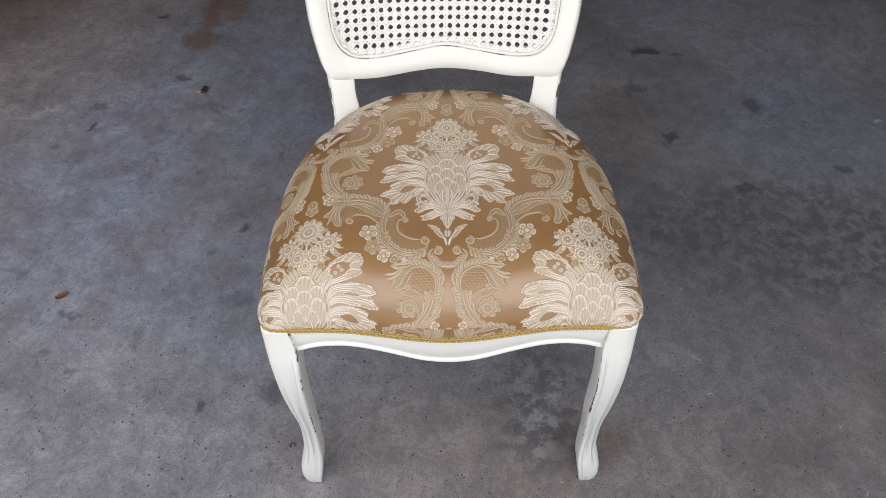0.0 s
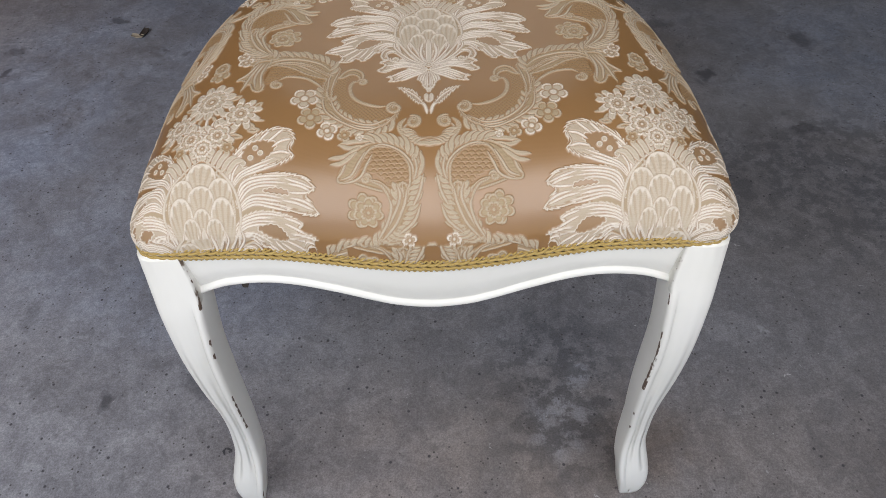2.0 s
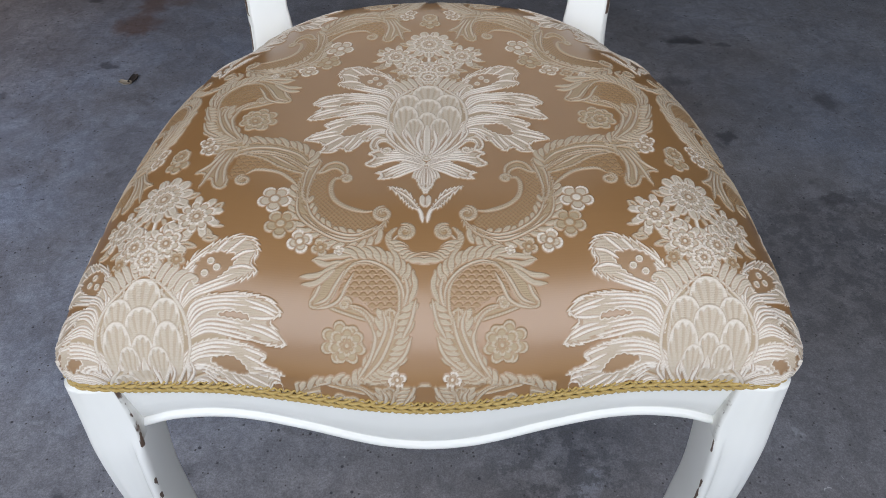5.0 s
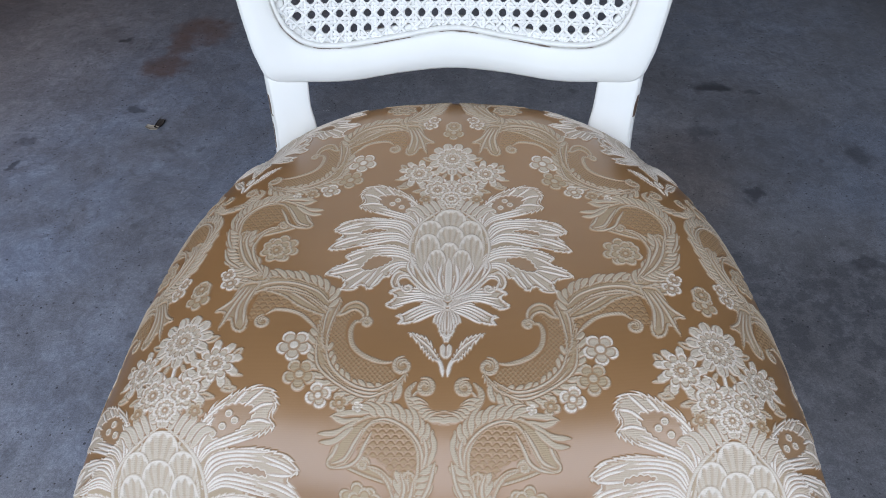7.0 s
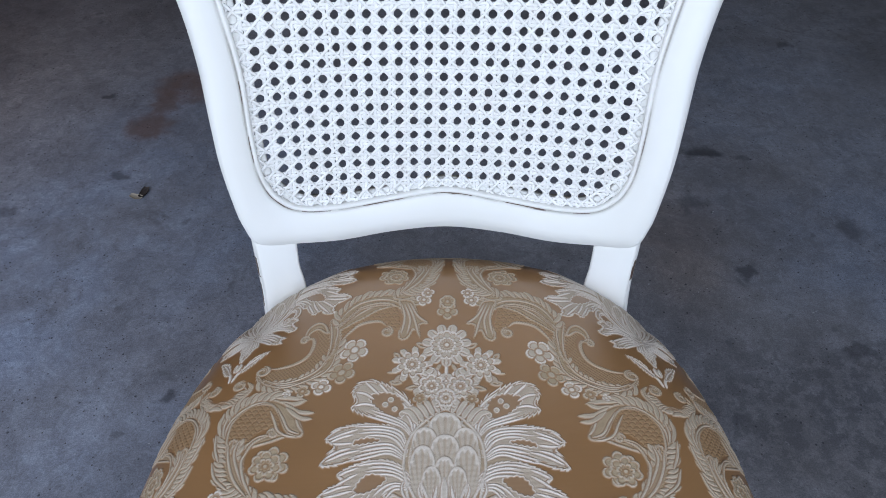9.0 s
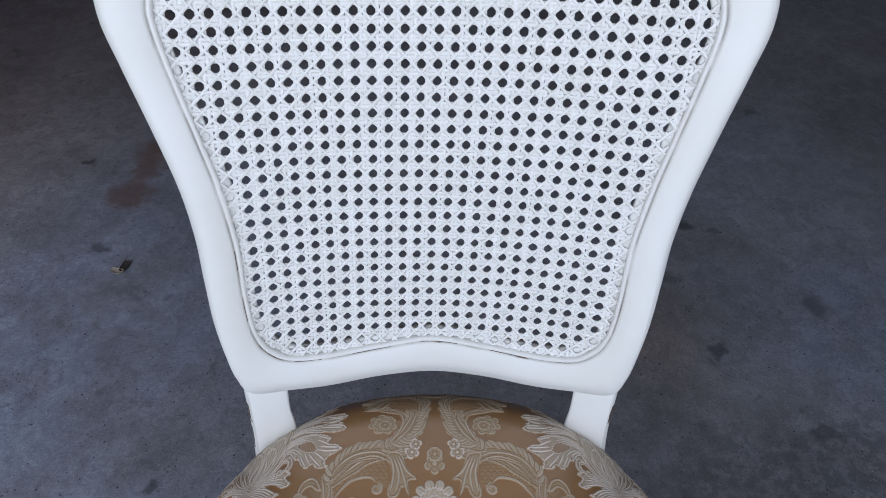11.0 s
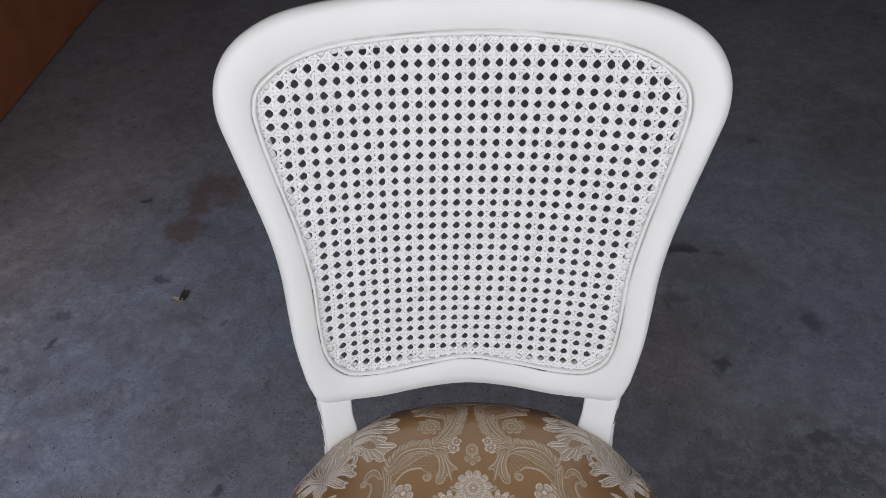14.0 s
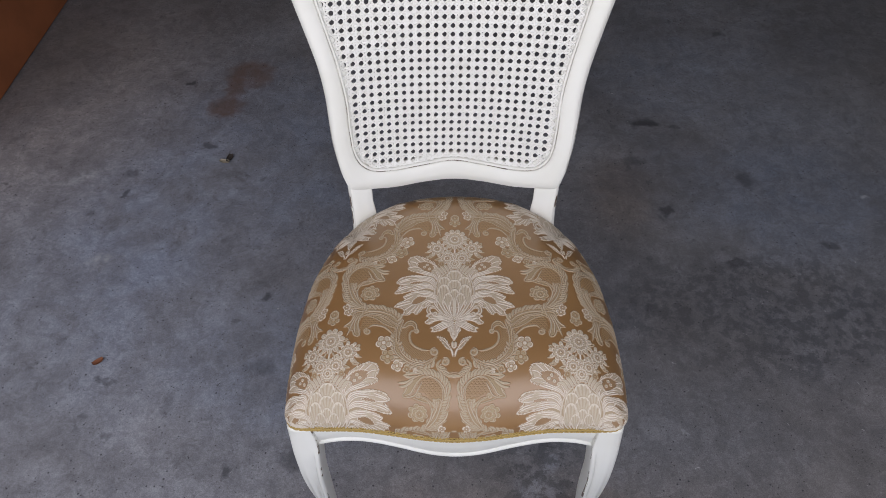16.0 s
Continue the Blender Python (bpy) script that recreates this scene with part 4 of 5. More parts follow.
def weave_medallion():
    """Cream medallion: sprig, palmette, volutes, three side leaves, bud and bouquet."""
    # sprig
    cord([(1.5, -0.1), (2.7, 7.3), (5.2, 13.4)], 2.4, "cream")
    area([(3.9, 11.1), (7.6, 20.6), (13.7, 30.0), (26.4, 33.8), (20.3, 25.7), (14.9, 17.9), (9.4, 11.6)], "cream", 4.2, 1.3)
    cord([(4.6, 11.6), (11.2, 21.7), (21.5, 31.2)], 1.2, "cream")
    cord([(0.9, 13.4), (2.1, 18.7), (2.1, 24.4)], 3.4, "cream")
    # palmette
    area([(0.9, 58.2), (10.1, 69.8), (22.2, 74.8), (34.9, 74.6), (43.9, 69.6), (38.5, 65.7), (45.1, 57.6), (36.7, 54.3), (28.3, 59.7), (18.0, 61.0)], "cream", 6.0, 0.6)
    area([(1.5, 57.1), (13.1, 61.9), (23.4, 56.4), (30.7, 51.0), (37.3, 48.2), (31.9, 45.4), (35.4, 41.6), (28.2, 40.8), (18.5, 45.0), (8.8, 51.5)], "cream", 6.0, 0.6)
    area([(0.3, 58.2), (7.6, 51.5), (10.0, 42.8), (7.0, 40.3), (5.2, 33.8), (1.5, 27.4), (-2.1, 27.4), (-2.7, 58.2)], "cream", 6.0, 0.6)
    quills([(2.7, 59.2), (13.7, 69.3), (34.9, 72.5)], [(3.4, 57.1), (19.2, 63.1), (39.7, 56.9)], 5)
    quills([(3.4, 56.1), (16.1, 58.3), (33.7, 48.0)], [(2.1, 54.0), (11.9, 49.5), (23.4, 42.1)], 5)
    quills([(1.5, 54.5), (5.8, 47.9), (7.0, 41.3)], [(0.3, 54.5), (0.9, 42.8), (0.9, 30.8)], 4)
    # volutes
    area([(2.7, 68.1), (14.3, 71.4), (21.6, 81.7), (30.1, 90.5), (39.2, 89.6), (42.8, 80.0), (39.7, 73.0), (34.3, 74.5), (36.1, 80.9), (31.3, 83.5), (25.8, 78.0), (17.3, 67.7), (5.1, 63.9)], "cream", 0, 0)
    cord([(7.6, 67.6), (17.9, 72.0), (26.5, 84.5), (35.5, 85.7), (38.5, 77.3)], 1.5, "cream")
    curl(29.5, 74.3, 4.5, "cream", turn=0.6, way=-1, thick=2.0)
    # side leaves, back to front
    area([(6, 72), (30, 86), (52, 98), (58, 112), (54, 128), (46, 146), (30, 160), (12, 150)], "pale")
    area([(22.2, 136.9), (20.3, 148.6), (25.1, 162.5), (35.2, 175.8), (50.6, 184.4), (62.8, 187.0), (72.1, 183.7), (75.8, 174.0), (71.9, 166.9), (75.5, 160.4), (65.7, 154.3), (48.0, 150.4), (33.0, 145.9), (25.8, 140.2)], "cream", 7.5, 1.6)
    hollow([(31.1, 162.6), (40.6, 173.0), (54.3, 174.6), (60.2, 170.2), (54.4, 162.0), (43.8, 154.8), (34.2, 153.7)])
    for x, y in ((34.2, 155.9), (40.1, 160.4), (47.9, 164.2), (43.7, 168.6)):
        bloom(x, y, 2.6, 1, "cream")
    quills([(22.8, 136.9), (22.1, 150.8), (28.7, 164.8), (41.8, 176.9)], [(24.6, 136.9), (26.4, 148.1), (30.6, 155.9), (32.9, 162.6)], 3)
    quills([(25.8, 135.8), (33.0, 144.8), (45.6, 149.3), (62.2, 154.3)], [(25.2, 138.0), (30.6, 147.0), (40.2, 152.6), (59.7, 159.8)], 3)
    for q in ([(53.7, 173.5), (60.0, 179.5), (65.8, 184.8)], [(57.3, 169.1), (64.8, 174.0), (72.3, 175.1)], [(56.2, 163.1), (64.4, 164.7), (72.0, 162.6)], [(46.6, 174.7), (50.6, 179.5), (54.1, 183.3)]):
        cord(q, 1.8, "cream")
    area([(27.7, 122.4), (31.2, 139.2), (42.6, 145.9), (59.3, 147.7), (73.4, 146.2), (84.9, 141.9), (91.9, 132.1), (84.5, 127.7), (89.1, 120.7), (93.1, 111.0), (81.7, 111.4), (69.5, 115.9), (57.7, 121.7), (45.1, 125.9), (32.5, 120.2)], "cream", 7.0, 1.0)
    hollow([(49.9, 133.2), (58.2, 134.9), (67.1, 132.9), (70.0, 129.6), (61.2, 130.6)])
    quills([(28.3, 127.4), (33.7, 140.3), (48.0, 144.8), (71.6, 144.5)], [(28.9, 122.4), (38.5, 134.2), (51.7, 137.6), (67.0, 135.6)], 4)
    quills([(29.5, 120.2), (39.1, 129.2), (50.5, 129.9), (65.9, 126.3)], [(30.1, 116.9), (42.2, 122.6), (56.5, 119.5), (75.3, 113.9)], 4)
    for q in ([(67.6, 142.2), (78.7, 138.0), (89.0, 133.1)], [(69.9, 137.9), (79.3, 135.3), (87.3, 131.0)], [(70.6, 130.7), (78.7, 129.8), (86.2, 129.9)], [(64.2, 125.1), (76.5, 121.6), (89.1, 115.3)], [(71.2, 126.4), (81.1, 123.3), (89.7, 117.4)]):
        cord(q, 1.8, "cream")
    area([(19.8, 98.0), (27.7, 109.6), (40.4, 117.0), (54.1, 117.2), (68.3, 113.2), (79.4, 105.4), (75.3, 99.3), (85.2, 94.8), (92.0, 85.5), (81.1, 83.0), (77.0, 78.1), (78.7, 70.9), (68.9, 71.0), (63.6, 76.0), (58.3, 71.5), (51.7, 76.6), (47.6, 83.9), (44.0, 83.3), (39.8, 92.3), (29.5, 95.9)], "cream", 7.0, 0.9)
    hollow([(43.4, 103.3), (54.2, 105.7), (61.3, 101.0), (64.8, 91.9), (56.5, 92.2), (47.6, 97.4)])
    quills([(21.6, 98.0), (30.7, 109.7), (47.6, 114.9), (66.0, 112.0)], [(22.8, 95.8), (34.3, 104.2), (44.0, 106.1), (54.8, 105.7)], 4)
    quills([(23.4, 94.7), (34.9, 99.3), (44.0, 96.2), (51.2, 88.8)], [(24.6, 93.7), (34.9, 94.9), (39.8, 90.7), (42.8, 85.9)], 3)
    for q in ([(48.8, 88.8), (52.9, 81.4), (57.1, 74.1)], [(53.6, 91.0), (57.1, 83.6), (61.2, 76.9)], [(58.3, 89.0), (64.2, 81.8), (72.4, 72.7)], [(62.5, 91.3), (69.5, 85.7), (76.5, 79.2)], [(66.0, 93.1), (77.7, 89.8), (89.7, 85.9)], [(67.8, 96.9), (77.7, 94.6), (87.4, 90.1)], [(64.2, 106.0), (71.3, 101.9), (79.4, 96.2)], [(64.2, 110.9), (71.8, 107.8), (78.2, 104.2)]):
        cord(q, 1.8, "cream")
    # bud: pointed dome of fanned scales over sweeping bracts
    area([(0, 84), (12, 88), (23, 100), (27, 116), (24, 134), (13, 149), (0, 158), (-13, 149), (-24, 134), (-27, 116), (-23, 100), (-12, 88)], "pale", dark=0.2)
    cord([(24, 94), (30.5, 112), (27, 135), (15, 151), (0, 161)], 2.0, "pale", line_by=0.3)
    for x, y, w, h in ((0, 144, 13, 14), (15.5, 131, 10, 14), (0, 126, 11, 13), (16.5, 110, 10, 20), (0, 106, 8, 15), (9.5, 99, 7.5, 14)):
        scale_petal(x, y, w, h)
    for q, w in (([(2, 64), (17, 74), (30, 92), (29, 104)], 8), ([(1, 64), (10, 76), (18, 92), (17, 101)], 7), ([(0, 64), (5, 78), (8, 96)], 6)):
        area([q[0], (q[1][0] - 0.4 * w, q[1][1] + 0.4 * w), q[-1], (q[1][0] + 0.6 * w, q[1][1] + 0.1 * w)], "cream")
        cord(q, 1.5, "cream")
    cord([(0, 66), (0, 84), (0, 104)], 5.0, "cream")
    cord([(4, 70), (7, 84), (5, 98)], 2.2, "cream")
    bloom(0, 65, 4, 4, "cream")
    # foot of the bouquet: sepals in a fan
    for k in range(6):
        cord([(1 + 4 * k, 160 - 2.6 * k), (3 + 5 * k, 167 - 2 * k), (5 + 6 * k, 176 - 3.5 * k)], 4.4, "pale")
    # bouquet: leaves, stalks, flowers
    for (ax, ay), (bx, by), w in (((14.6, 218.8), (27.5, 224.4), 7), ((7.5, 210.5), (16.5, 204.6), 6), ((35.7, 184.0), (47.0, 185.6), 8), ((19.6, 181.3), (33.4, 179.1), 8), ((3.9, 203.0), (9.3, 196.6), 6), ((39.2, 194.8), (49.8, 194.1), 4), ((37.4, 192.7), (42.9, 184.0), 3.6), ((39.6, 207.6), (45.9, 214.3), 5), ((19.4, 208.3), (21.1, 214.6), 6), ((1.5, 233.2), (6.2, 237.2), 5)):
        area([(ax, ay), (0.5 * (ax + bx) - 0.25 * (by - ay) - 0.12 * w, 0.5 * (ay + by) + 0.35 * w), (bx, by), (0.5 * (ax + bx) + 0.25 * (by - ay) + 0.12 * w, 0.5 * (ay + by) - 0.35 * w)], "beige", 0, 0)
    cord([(0, 178), (0, 196), (0, 210)], 2.2, "cream")
    cord([(1, 180), (6, 194), (16, 201)], 2.0, "cream")
    # leaflets fill the gaps between the flowers
    for (x, y), r, n in (((11.7, 181.9), 10.5, 9), ((29.0, 202.4), 12.0, 9), ((0, 222.5), 14.5, 11), ((0, 172), 8.0, 7), ((19.5, 192.2), 6.0, 6)):
        for k in range(n):
            a = 6.283 * (k + 0.3) / n
            u, w = math.cos(a), math.sin(a)
            cord([(x + 0.7 * r * u, y + 0.7 * r * w), (x + 1.1 * r * u - 1.2 * w, y + 1.1 * r * w + 1.2 * u), (x + 1.5 * r * u, y + 1.5 * r * w)], 5.2, "pale")
    bloom(11.7, 181.9, 11.5, 7, "cream", 2)
    bloom(0, 171.0, 9.0, 7, "cream", 2)
    bloom(29.0, 202.4, 13.8, 9, "cream", 2)
    bloom(0, 222.5, 15.5, 13, "cream", 2)
    bloom(20.8, 170.3, 6.0, 5, "beige", 1)


weave_scrolls()
weave_medallion()


def woven(u, v):
    """Cover, tone and rise of the weave at cloth places in metres."""
    x, y = np.abs(u) * 1000, np.array(v) * 1000
    # the cloth was drawn in towards the rear corners
    back = soft(y, 165, 250)
    x, y = x * (1 + 0.055 * back), y + 8 * soft(x, 75, 105) * soft(y, 170, 215)
    k = np.floor(x / HALF_X)
    x = x - k * HALF_X
    odd = (k % 2) == 1
    y = np.where(odd, y - HALF_Y, y)
    fx, fy = x / STEP, (y % (2 * HALF_Y)) / STEP
    i, j = np.clip(fx.astype(int), 0, NX - 2), fy.astype(int) % NY
    a, b, j2 = np.clip(fx - i, 0, 1), fy - np.floor(fy), (j + 1) % NY
    return [g[j, i] * (1 - a) * (1 - b) + g[j, i + 1] * a * (1 - b) + g[j2, i] * (1 - a) * b + g[j2, i + 1] * a * b for g in (COVER, TONE, RISE)]


# ---- seat ----
Z_WALL, Z_TRIM = 0.474, 0.4525


def seat_edges():
    """The four edges of the seat's plan: front, right, back, left, each from its start to its end."""
    half = [(0, 0.5795), (0.045, 0.582), (0.087, 0.5872), (0.13, 0.5922), (0.16, 0.5935), (0.20, 0.5932), (0.228, 0.594), (0.2385, 0.5965), (0.2455, 0.603), (0.248, 0.613)]
    front = even(curve([(-x, y) for x, y in half[:0:-1]] + half, 10), 121)
    right = even(curve([(0.248, 0.613), (0.2505, 0.66), (0.2500, 0.755), (0.2440, 0.82), (0.233, 0.868), (0.213, 0.920), (0.193, 0.951)], 10), 61)
    back = even(curve([(0.193, 0.951), (0.174, 0.976), (0.136, 1.006), (0.090, 1.029), (0, 1.041), (-0.090, 1.029), (-0.136, 1.006), (-0.174, 0.976), (-0.193, 0.951)], 10), 61)
    left = right[::-1] * [-1, 1]
    return front, right, back, left


EDGES = seat_edges()


def dip(p):
    """How far the lower edge sags at the middle of the front."""
    return np.where(p[:, 1] < 0.60, 0.0062 * np.exp(-((p[:, 0] / 0.105) ** 2)), 0.0)


def bulge(p):
    """How far the stuffing swells over the braid at the front corners, more on one side."""
    return np.where(p[:, 0] > 0, 0.0052, 0.0022) * soft(np.abs(p[:, 0]), 0.19, 0.24) * soft(p[:, 1], 0.86, 0.64)


def inset(p):
    """Smoothed distance of plan places from the seat's edge, and the way out of it."""
    dist, ways = [], []
    for edge in EDGES:
        best, to = np.full(len(p), 1e9), np.zeros_like(p)
        for a, b in zip(edge[:-1:2], edge[2::2]):
            d = b - a
            t = np.clip(((p - a) @ d) / (d @ d), 0, 1)
            e = p - a - t[:, None] * d
            q = (e * e).sum(1)
            m = q < best
            best[m], to[m] = q[m], e[m]
        dist.append(np.sqrt(best))
        ways.append(to / (np.sqrt(best)[:, None] + 1e-9))
    dist = np.array(dist)
    k = 0.014 * np.clip(dist.min(0) / 0.035, 0.02, 1)
    w = np.exp(-(dist - dist.min(0)) / k)
    d = dist.min(0) - k * np.log(w.sum(0))
    out = -(w[..., None] * np.array(ways)).sum(0) / w.sum(0)[:, None]
    return np.maximum(d, 0), out


def crown(d):
    return Z_WALL + 0.066 * (1 - np.clip(1 - d / 0.12, 0, 1) ** 2.5) ** 0.74


DS = 0.12 * np.linspace(0, 1, 401) ** 2
STEPS = np.hypot(np.diff(DS), np.diff(crown(DS))) - np.diff(DS)
SLACK = np.r_[np.cumsum(STEPS[::-1])[::-1], 0]


def seat():
    nu, nv, nw = 1040, 980, 40
    f, r, b, l = EDGES
    u, v = np.linspace(0, 1, nu), np.linspace(0, 1, nv)
    u, v = u - 0.03 * np.sin(2 * np.pi * u), v - 0.03 * np.sin(2 * np.pi * v)

    def at(edge, s):
        q = np.linspace(0, 1, len(edge))
        return np.stack([np.interp(s, q, edge[:, k]) for k in range(2)], -1)

    F, B, R, L = at(f, u), at(b[::-1], u), at(r, v), at(l[::-1], v)
    U, V = u[None, :, None], v[:, None, None]
    plan = (1 - V) * F[None] + V * B[None] + (1 - U) * L[:, None] + U * R[:, None]
    plan -= (1 - U) * (1 - V) * F[0] + U * (1 - V) * F[-1] + (1 - U) * V * B[0] + U * V * B[-1]
    plan = plan.reshape(-1, 2)
    d, out = inset(plan)
    z = crown(d)
    cloth = plan + out * np.interp(d, DS, SLACK)[:, None]
    top = np.c_[plan, z]
    # the upright edge below, down to the braid
    idx = np.arange(nu * nv).reshape(nv, nu)
    rim = np.r_[idx[0, :-1], idx[:-1, -1], idx[-1, :0:-1], idx[:0:-1, 0]]
    ring = plan[rim]
    way = np.roll(ring, -4, 0) - np.roll(ring, 4, 0)
    n_out = np.stack([way[:, 1], -way[:, 0]], -1)
    n_out /= np.linalg.norm(n_out, axis=1)[:, None]
    for _ in range(20):
        n_out = (np.roll(n_out, 1, 0) + n_out + np.roll(n_out, -1, 0)) / 3
    n_out /= np.linalg.norm(n_out, axis=1)[:, None]
    out[rim] = n_out
    walls, cloths = [], []
    zr = z[rim]
    for k in range(1, nw):
        s = k / (nw - 1)
        swell = 0.0012 * np.sin(np.pi * s) + bulge(ring) * math.cos(0.5 * np.pi * s)
        zz = zr * (1 - s) + (Z_TRIM - dip(ring)) * s
        walls.append(np.c_[ring + n_out * swell[:, None], zz])
        cloths.append(cloth[rim] + n_out * (zr - zz)[:, None])
    top[:, :2] += out * (bulge(plan) * np.exp(-((d / 0.03) ** 2)))[:, None]
    verts = np.vstack([top] + walls)
    cl = np.vstack([cloth] + cloths)
    m = len(rim)
    faces = [grid_faces(nv, nu)]
    first = np.stack([rim, np.roll(rim, -1), nu * nv + np.roll(np.arange(m), -1), nu * nv + np.arange(m)], -1)
    faces += [first[:, ::-1], grid_faces(nw - 1, m, True, nu * nv)[:, ::-1]]
    cover, tone, rise = woven(cl[:, 0], cl[:, 1] - 0.667)
    # raised threads stand a little off the satin
    nrm = np.zeros_like(verts)
    slope = np.interp(d, DS, np.gradient(crown(DS), DS))
    nrm[: nu * nv] = np.c_[out * slope[:, None], np.ones(nu * nv)]
    nrm[nu * nv :] = np.c_[np.tile(n_out, (nw - 1, 1)), np.zeros((nw - 1) * m)]
    nrm /= np.linalg.norm(nrm, axis=1)[:, None] + 1e-9
    mask_on = np.clip(cover * 6, 0, 1)
    jit = np.random.RandomState(3).rand(len(verts)) - 0.5
    verts = verts + nrm * (0.0010 * rise * mask_on + 0.00008 * jit * cover)[:, None]
    return chair_part("seat_cushion", verts, np.vstack(faces), CLOTH, label="domed seat in gold and cream floral damask", attrs={"cover": cover, "tone": tone}), ring, n_out


SEAT, RIM, RIM_OUT = seat()


def braid():
    """Gimp braid round the foot of the cushion: a chain of interlocked links between two looped edges."""
    line = np.vstack([RIM, RIM[:1]])
    far = np.r_[0, np.cumsum(np.linalg.norm(np.diff(line, axis=0), axis=1))]
    total = far[-1]
    o = np.vstack([RIM_OUT, RIM_OUT[:1]])

    def place(s, out, up):
        s = s % total
        p = np.stack([np.interp(s, far, line[:, k]) for k in range(2)], -1)
        q = np.stack([np.interp(s, far, o[:, k]) for k in range(2)], -1)
        return np.c_[p + q / np.linalg.norm(q, axis=1)[:, None] * np.asarray(out)[:, None], 0.4578 - dip(p) + up]

    # dark gold backing strip, its colour painting the shade between the cords
    n = int(total / 0.003)
    at = np.linspace(0, total, n)
    rows = [place(at, np.full(n, o), np.full(n, u)) for o, u in ((0.0002, 0.0056), (0.0012, 0.0050), (0.0012, -0.0052), (0.0002, -0.0058))]
    chair_part("braid_gap_backing", np.stack(rows, 1).reshape(-1, 3), grid_faces(n, 4)[:, ::-1], BRAID_SHADE, label="dark gold backing coloured as shade between the braid cords")
    cords = []
    count = round(total / 0.0080)
    t = np.linspace(-1, 1, 11)
    for k in range(count):
        for base, way, shift in ((0.0023, 1, 0.5), (-0.0025, -1, 1.0)):
            s = (k + shift) / count * total + 0.0062 * t
            cords.append(tube(place(s, 0.0018 + 0.0013 * np.cos(t * 1.9), base + way * 0.0013 * t), 0.0014 * (1 - 0.45 * np.abs(t) ** 3)[:, None, None], 6))
    n = int(total / 0.0009)
    s = np.linspace(0, total, n)
    a = s / total * 2 * np.pi * round(total / 0.0046)
    for base, sign in ((0.0053, 1), (-0.0056, -1)):
        cords.append(tube(place(s, 0.0015 + 0.0007 * np.cos(a), base + sign * 0.0010 * np.sin(a)), 0.0009, 5))
    v, f = joined(cords)
    return chair_part("braid_trim", v, f, BRAID, label="narrow gold gimp braid round the seat edge")


braid()


def seat_rail(name, edge, lo, deep=0.022):
    """A plain rail under an edge of the seat."""
    e = edge[3:-3]
    t = np.gradient(e, axis=0)
    t /= np.linalg.norm(t, axis=1)[:, None]
    inn = np.stack([-t[:, 1], t[:, 0]], -1)
    rows = [np.c_[e + inn * a, np.full(len(e), z)] for a, z in ((0.004, 0.4565), (0.004, lo + 0.004), (0.007, lo), (deep, lo), (deep + 0.002, lo + 0.003), (deep + 0.002, 0.4565))]
    v = np.stack(rows, 1).reshape(-1, 3)
    z = np.zeros(len(v))
    return chair_part(name, v, grid_faces(len(e), 6, True), WHITE, attrs={"groove": z, "wear": z})


seat_rail("side_rail", EDGES[1], 0.405)
seat_rail("side_rail", EDGES[3], 0.405)
seat_rail("back_rail", EDGES[2], 0.405)


# ---- caned panel ----
PITCH = 0.0132


def panel_edge(by):
    edge = curve(mirrored(INNER), 5, True)
    out = edge - edge.mean(0)
    return edge - by * out / np.linalg.norm(out, axis=1)[:, None]


def sheet(x, z, lift):
    """The panel, drawn up to the frame along its edge."""
    far = np.full(x.shape, 1.0)
    for ex, ez in panel_edge(0.0032)[::2]:
        far = np.minimum(far, np.hypot(x - ex, z - ez))
    g = soft(far, 0.0, 0.022)[:, None]
    return on_cane(x, z, lift) * g + on_back(x, z, lift - 0.0050) * (1 - g)


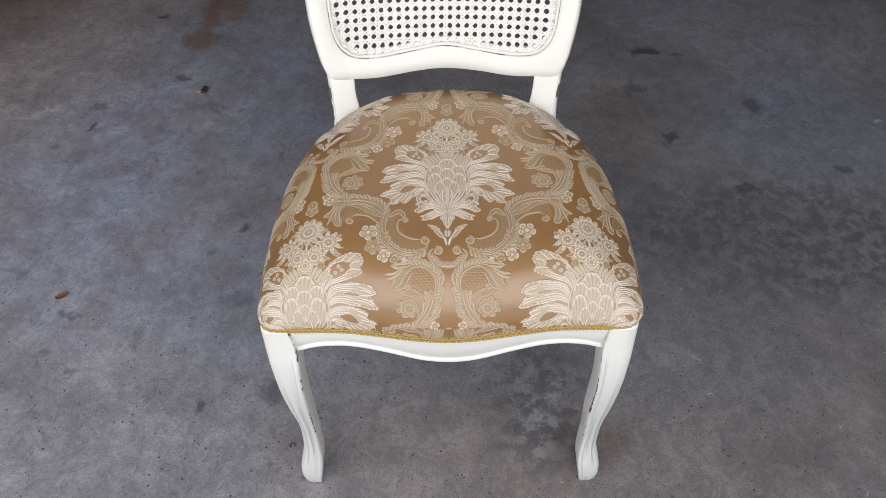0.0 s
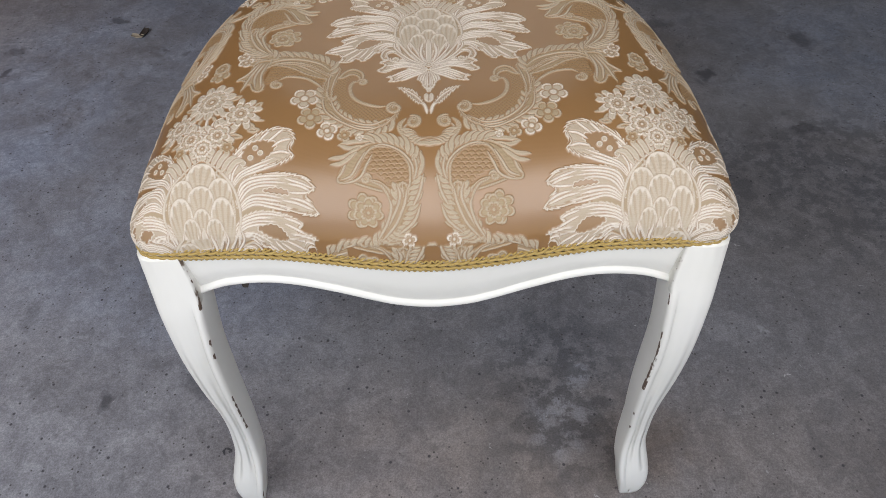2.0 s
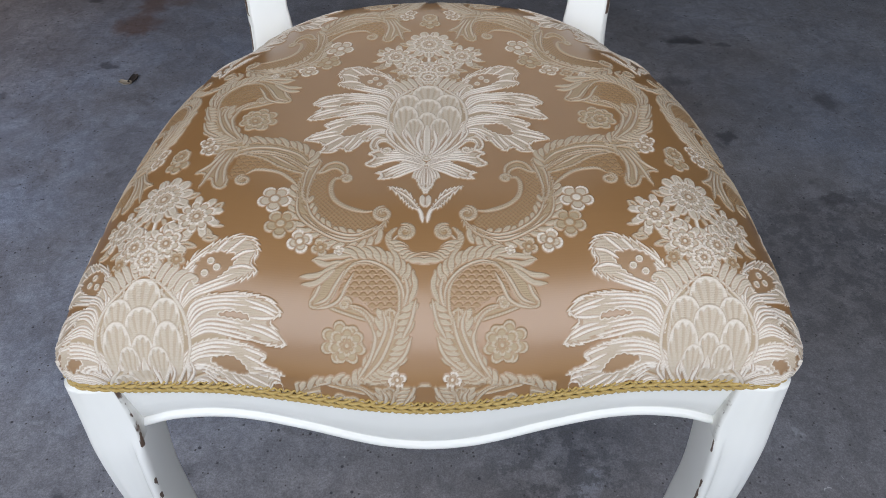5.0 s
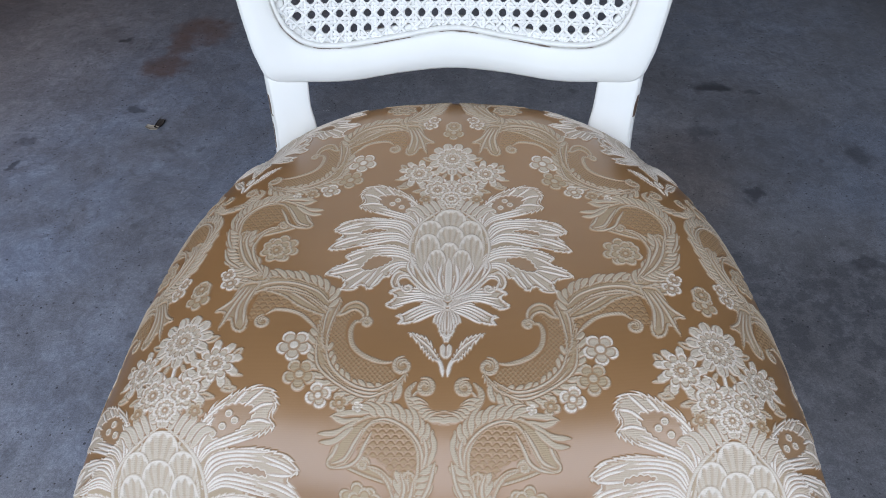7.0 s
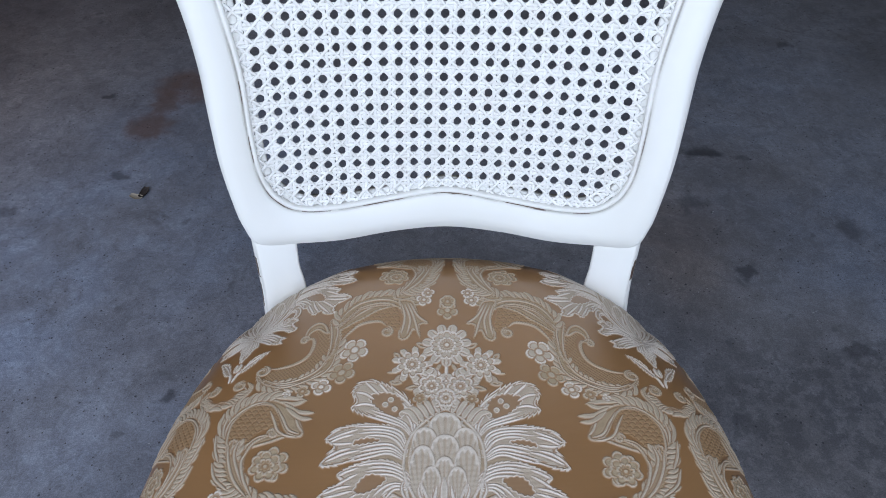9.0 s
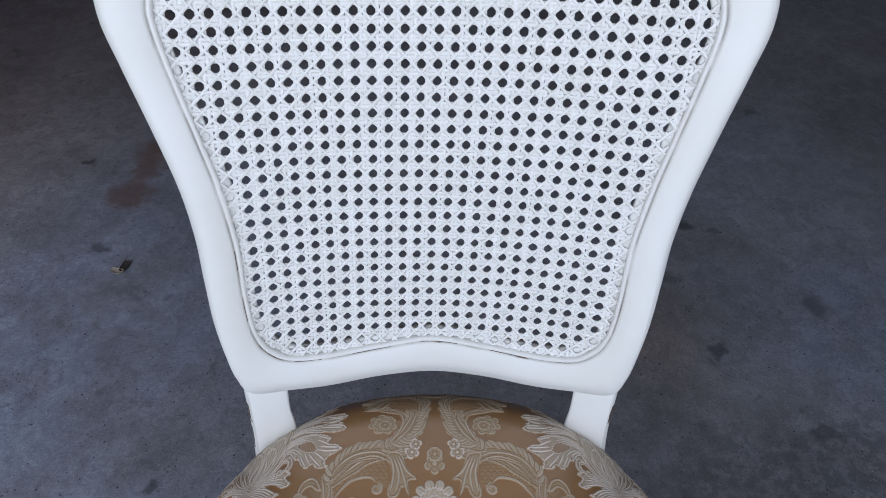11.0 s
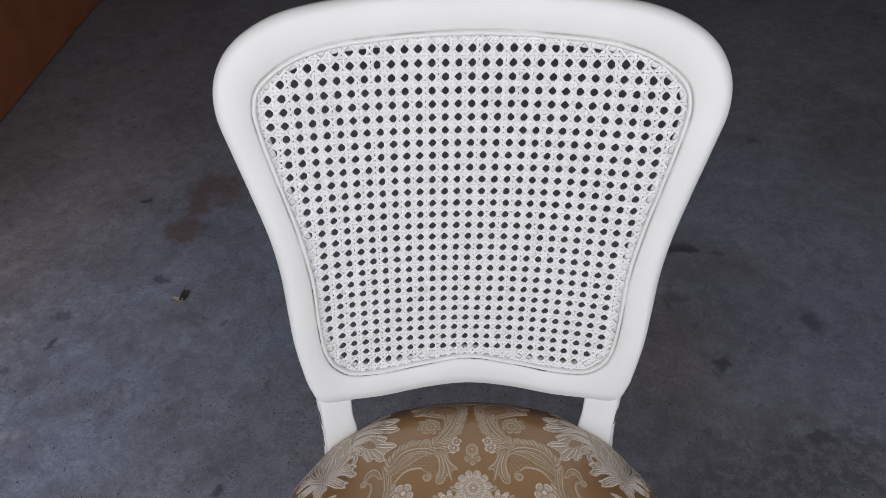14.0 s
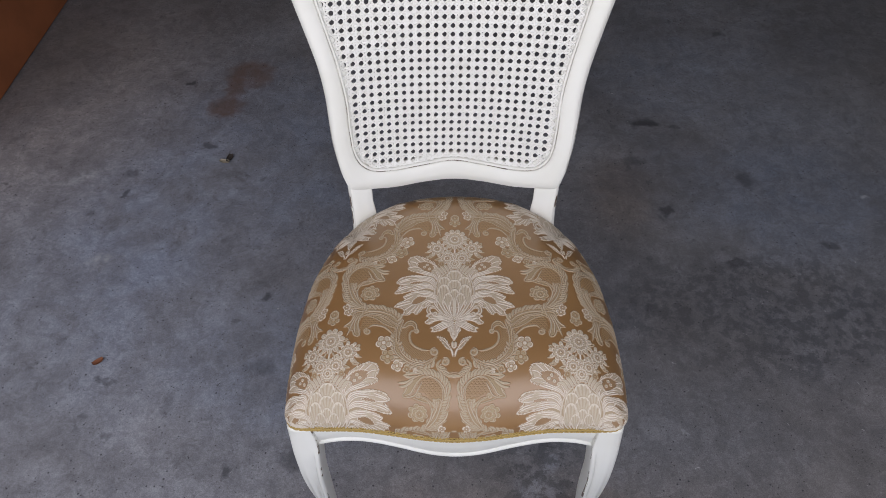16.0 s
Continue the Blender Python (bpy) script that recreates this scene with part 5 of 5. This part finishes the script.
def cane():
    """Six-way cane: paired uprights and levels, single diagonals, woven over and under."""
    edge = panel_edge(0.0032)
    rnd = random.Random(5)
    rake, kz = 1.04, 0.0130

    def row(k):
        return 0.9357 - 0.01345 * k + 2.13e-5 * k * k

    def row_of(z):
        return (0.01345 - np.sqrt(0.01345**2 - 4 * 2.13e-5 * (0.9357 - z))) / (2 * 2.13e-5)

    strands = []
    for k in range(-17, 18):
        for h in (-1, 1):
            strands.append(((k + 0.5) * PITCH + 0.0019 + h * 0.00165, None, 0, k + h))
    for k in range(-2, 31):
        for h in (-1, 1):
            strands.append((None, row(k - 0.5) + h * 0.00160 / rake, 1, k + h))
    for k in range(-50, 51):
        for way in (1, -1):
            strands.append((k * PITCH, way, 2, k))

    def lean(x, z):
        return x + 0.0011 + np.interp(z, (0.59, 0.636, 0.672, 0.749, 0.869, 0.90, 0.935), (-0.0078, -0.0066, -0.0053, -0.0034, -0.0004, 0.0, 0.0008))

    def laid(x, z):
        """The weave as it was stretched: the rows sag and tilt, the columns splay."""
        w = z - 0.75
        up = (0.2126 - 0.3722 * w) * x * x + (0.0253 * w - 0.0026) * x - 0.0003 + 0.0098 * w - 0.0688 * w * w
        return lean(x, z) + 0.0005 + (0.0685 * w - 0.0009) * x, z + up

    for a, b, kind, odd in strands:
        if kind == 0:
            s = np.linspace(0.55, 0.955, 200)
            x, z = np.full(200, a), s
            phase = row_of(z) * np.pi * 2
            lift = 0.00045 * np.sin(phase + odd * np.pi)
            width = 0.0033
        elif kind == 1:
            s = np.linspace(-0.228, 0.228, 230)
            x, z = s, np.full(230, b)
            phase = (x - 0.0019) / PITCH * np.pi * 2
            lift = 0.00045 * np.sin(phase + odd * np.pi) + 0.0001
            width = 0.0033
        else:
            z = np.linspace(0.55, 0.955, 220)
            x = a + 0.0019 + b * (row_of(z) + 0.5) * PITCH
            phase = row_of(z) * np.pi * 2
            lift = 0.0009 + 0.0005 * np.sin(phase + (0 if b > 0 else np.pi))
            width = 0.0028
        x = x + 0.00025 * np.sin(z * 60 + rnd.random() * 6) + rnd.uniform(-0.00022, 0.00022)
        x, z = laid(x, z)
        ok = inside(x, z, edge)
        if ok.sum() < 4:
            continue
        i0, i1 = np.argmax(ok), len(ok) - np.argmax(ok[::-1])
        x, z, lift = x[i0:i1], z[i0:i1], lift[i0:i1]
        w = width * (1 + 0.06 * rnd.uniform(-1, 1))
        mid_line = sheet(x, z, lift)
        t = np.gradient(mid_line, axis=0)
        t /= np.linalg.norm(t, axis=1)[:, None]
        n = on_cane(x, z, 1.0) - on_cane(x, z, 0.0)
        sidev = np.cross(t, n)
        prof = ((-0.5, -0.0002), (-0.42, 0.00045), (-0.15, 0.0008), (0.15, 0.0008), (0.42, 0.00045), (0.5, -0.0002), (0.3, -0.0005), (-0.3, -0.0005))
        v = np.stack([mid_line + sidev * (u * w) + n * h for u, h in prof], 1).reshape(-1, 3)
        chair_part("cane_strand", v, grid_faces(len(x), len(prof), True), CANE, FRAME)


def rebate():
    """The lip behind the edge of the panel, on which the cane lies."""
    rows = []
    for a, off in ((0.0, -0.0012), (0.0105, -0.0012), (0.0120, -0.003), (0.0120, -0.009), (0.0, -0.009)):
        e = panel_edge(a)
        rows.append(sheet(e[:, 0], e[:, 1], off))
    m, n = len(rows), len(e)
    v = np.stack(rows, 1).reshape(-1, 3)
    last = np.array([[(n - 1) * m + j, (n - 1) * m + (j + 1) % m, (j + 1) % m, j] for j in range(m)])
    z = np.zeros(len(v))
    return chair_part("rebate", v, np.vstack([grid_faces(n, m, True), last]), WHITE, FRAME, attrs={"groove": z, "wear": z})


cane()
rebate()


# ---- litter on the floor ----
def chip(name, x, y, size, material, label, category, seed):
    """A small curled scrap, lying on the floor."""
    r = random.Random(seed)
    n = 9
    top, low = [], []
    for i in range(n):
        for j in range(5):
            u, v = i / (n - 1) - 0.5, j / 4 - 0.5
            w = size * (1 - 1.5 * u * u) * (0.45 + 0.12 * r.random())
            z = 0.0012 + size * (0.35 * u * u + 0.25 * v * v) + 0.0006 * r.random()
            top.append((u * size, v * w, z + 0.0012))
            low.append((u * size, v * w, z))
    f = grid_faces(n, 5)
    ring = [j for j in range(5)] + [i * 5 + 4 for i in range(1, n)] + [(n - 1) * 5 + j for j in range(3, -1, -1)] + [i * 5 for i in range(n - 2, 0, -1)]
    side = [(a, b, b + n * 5, a + n * 5) for a, b in zip(ring, ring[1:] + ring[:1])]
    ob = part(name, np.array(top + low), np.vstack([f, f[:, ::-1] + n * 5, np.array(side)]), material)
    ob.matrix_world = pose(x, y, -0.0005, 0, 0, r.uniform(0, 360))
    return tagged(ob, label, category)


LEAF = plain("dry_leaf", (0.24, 0.085, 0.04), 0.7, 60.0)
STRAW = plain("pale_shaving", (0.42, 0.36, 0.28), 0.7, 60.0)
chip("wood_shaving", -0.694, 1.662, 0.030, STRAW, "pale curled wood shaving on the concrete floor", "shaving", 1)
chip("bark_chip", -0.682, 1.676, 0.032, BARK, "dark curled bark chip on the concrete floor", "bark", 2)
chip("dry_leaf", -0.845, 0.976, 0.026, LEAF, "small reddish dry leaf scrap on the floor", "leaf", 3)
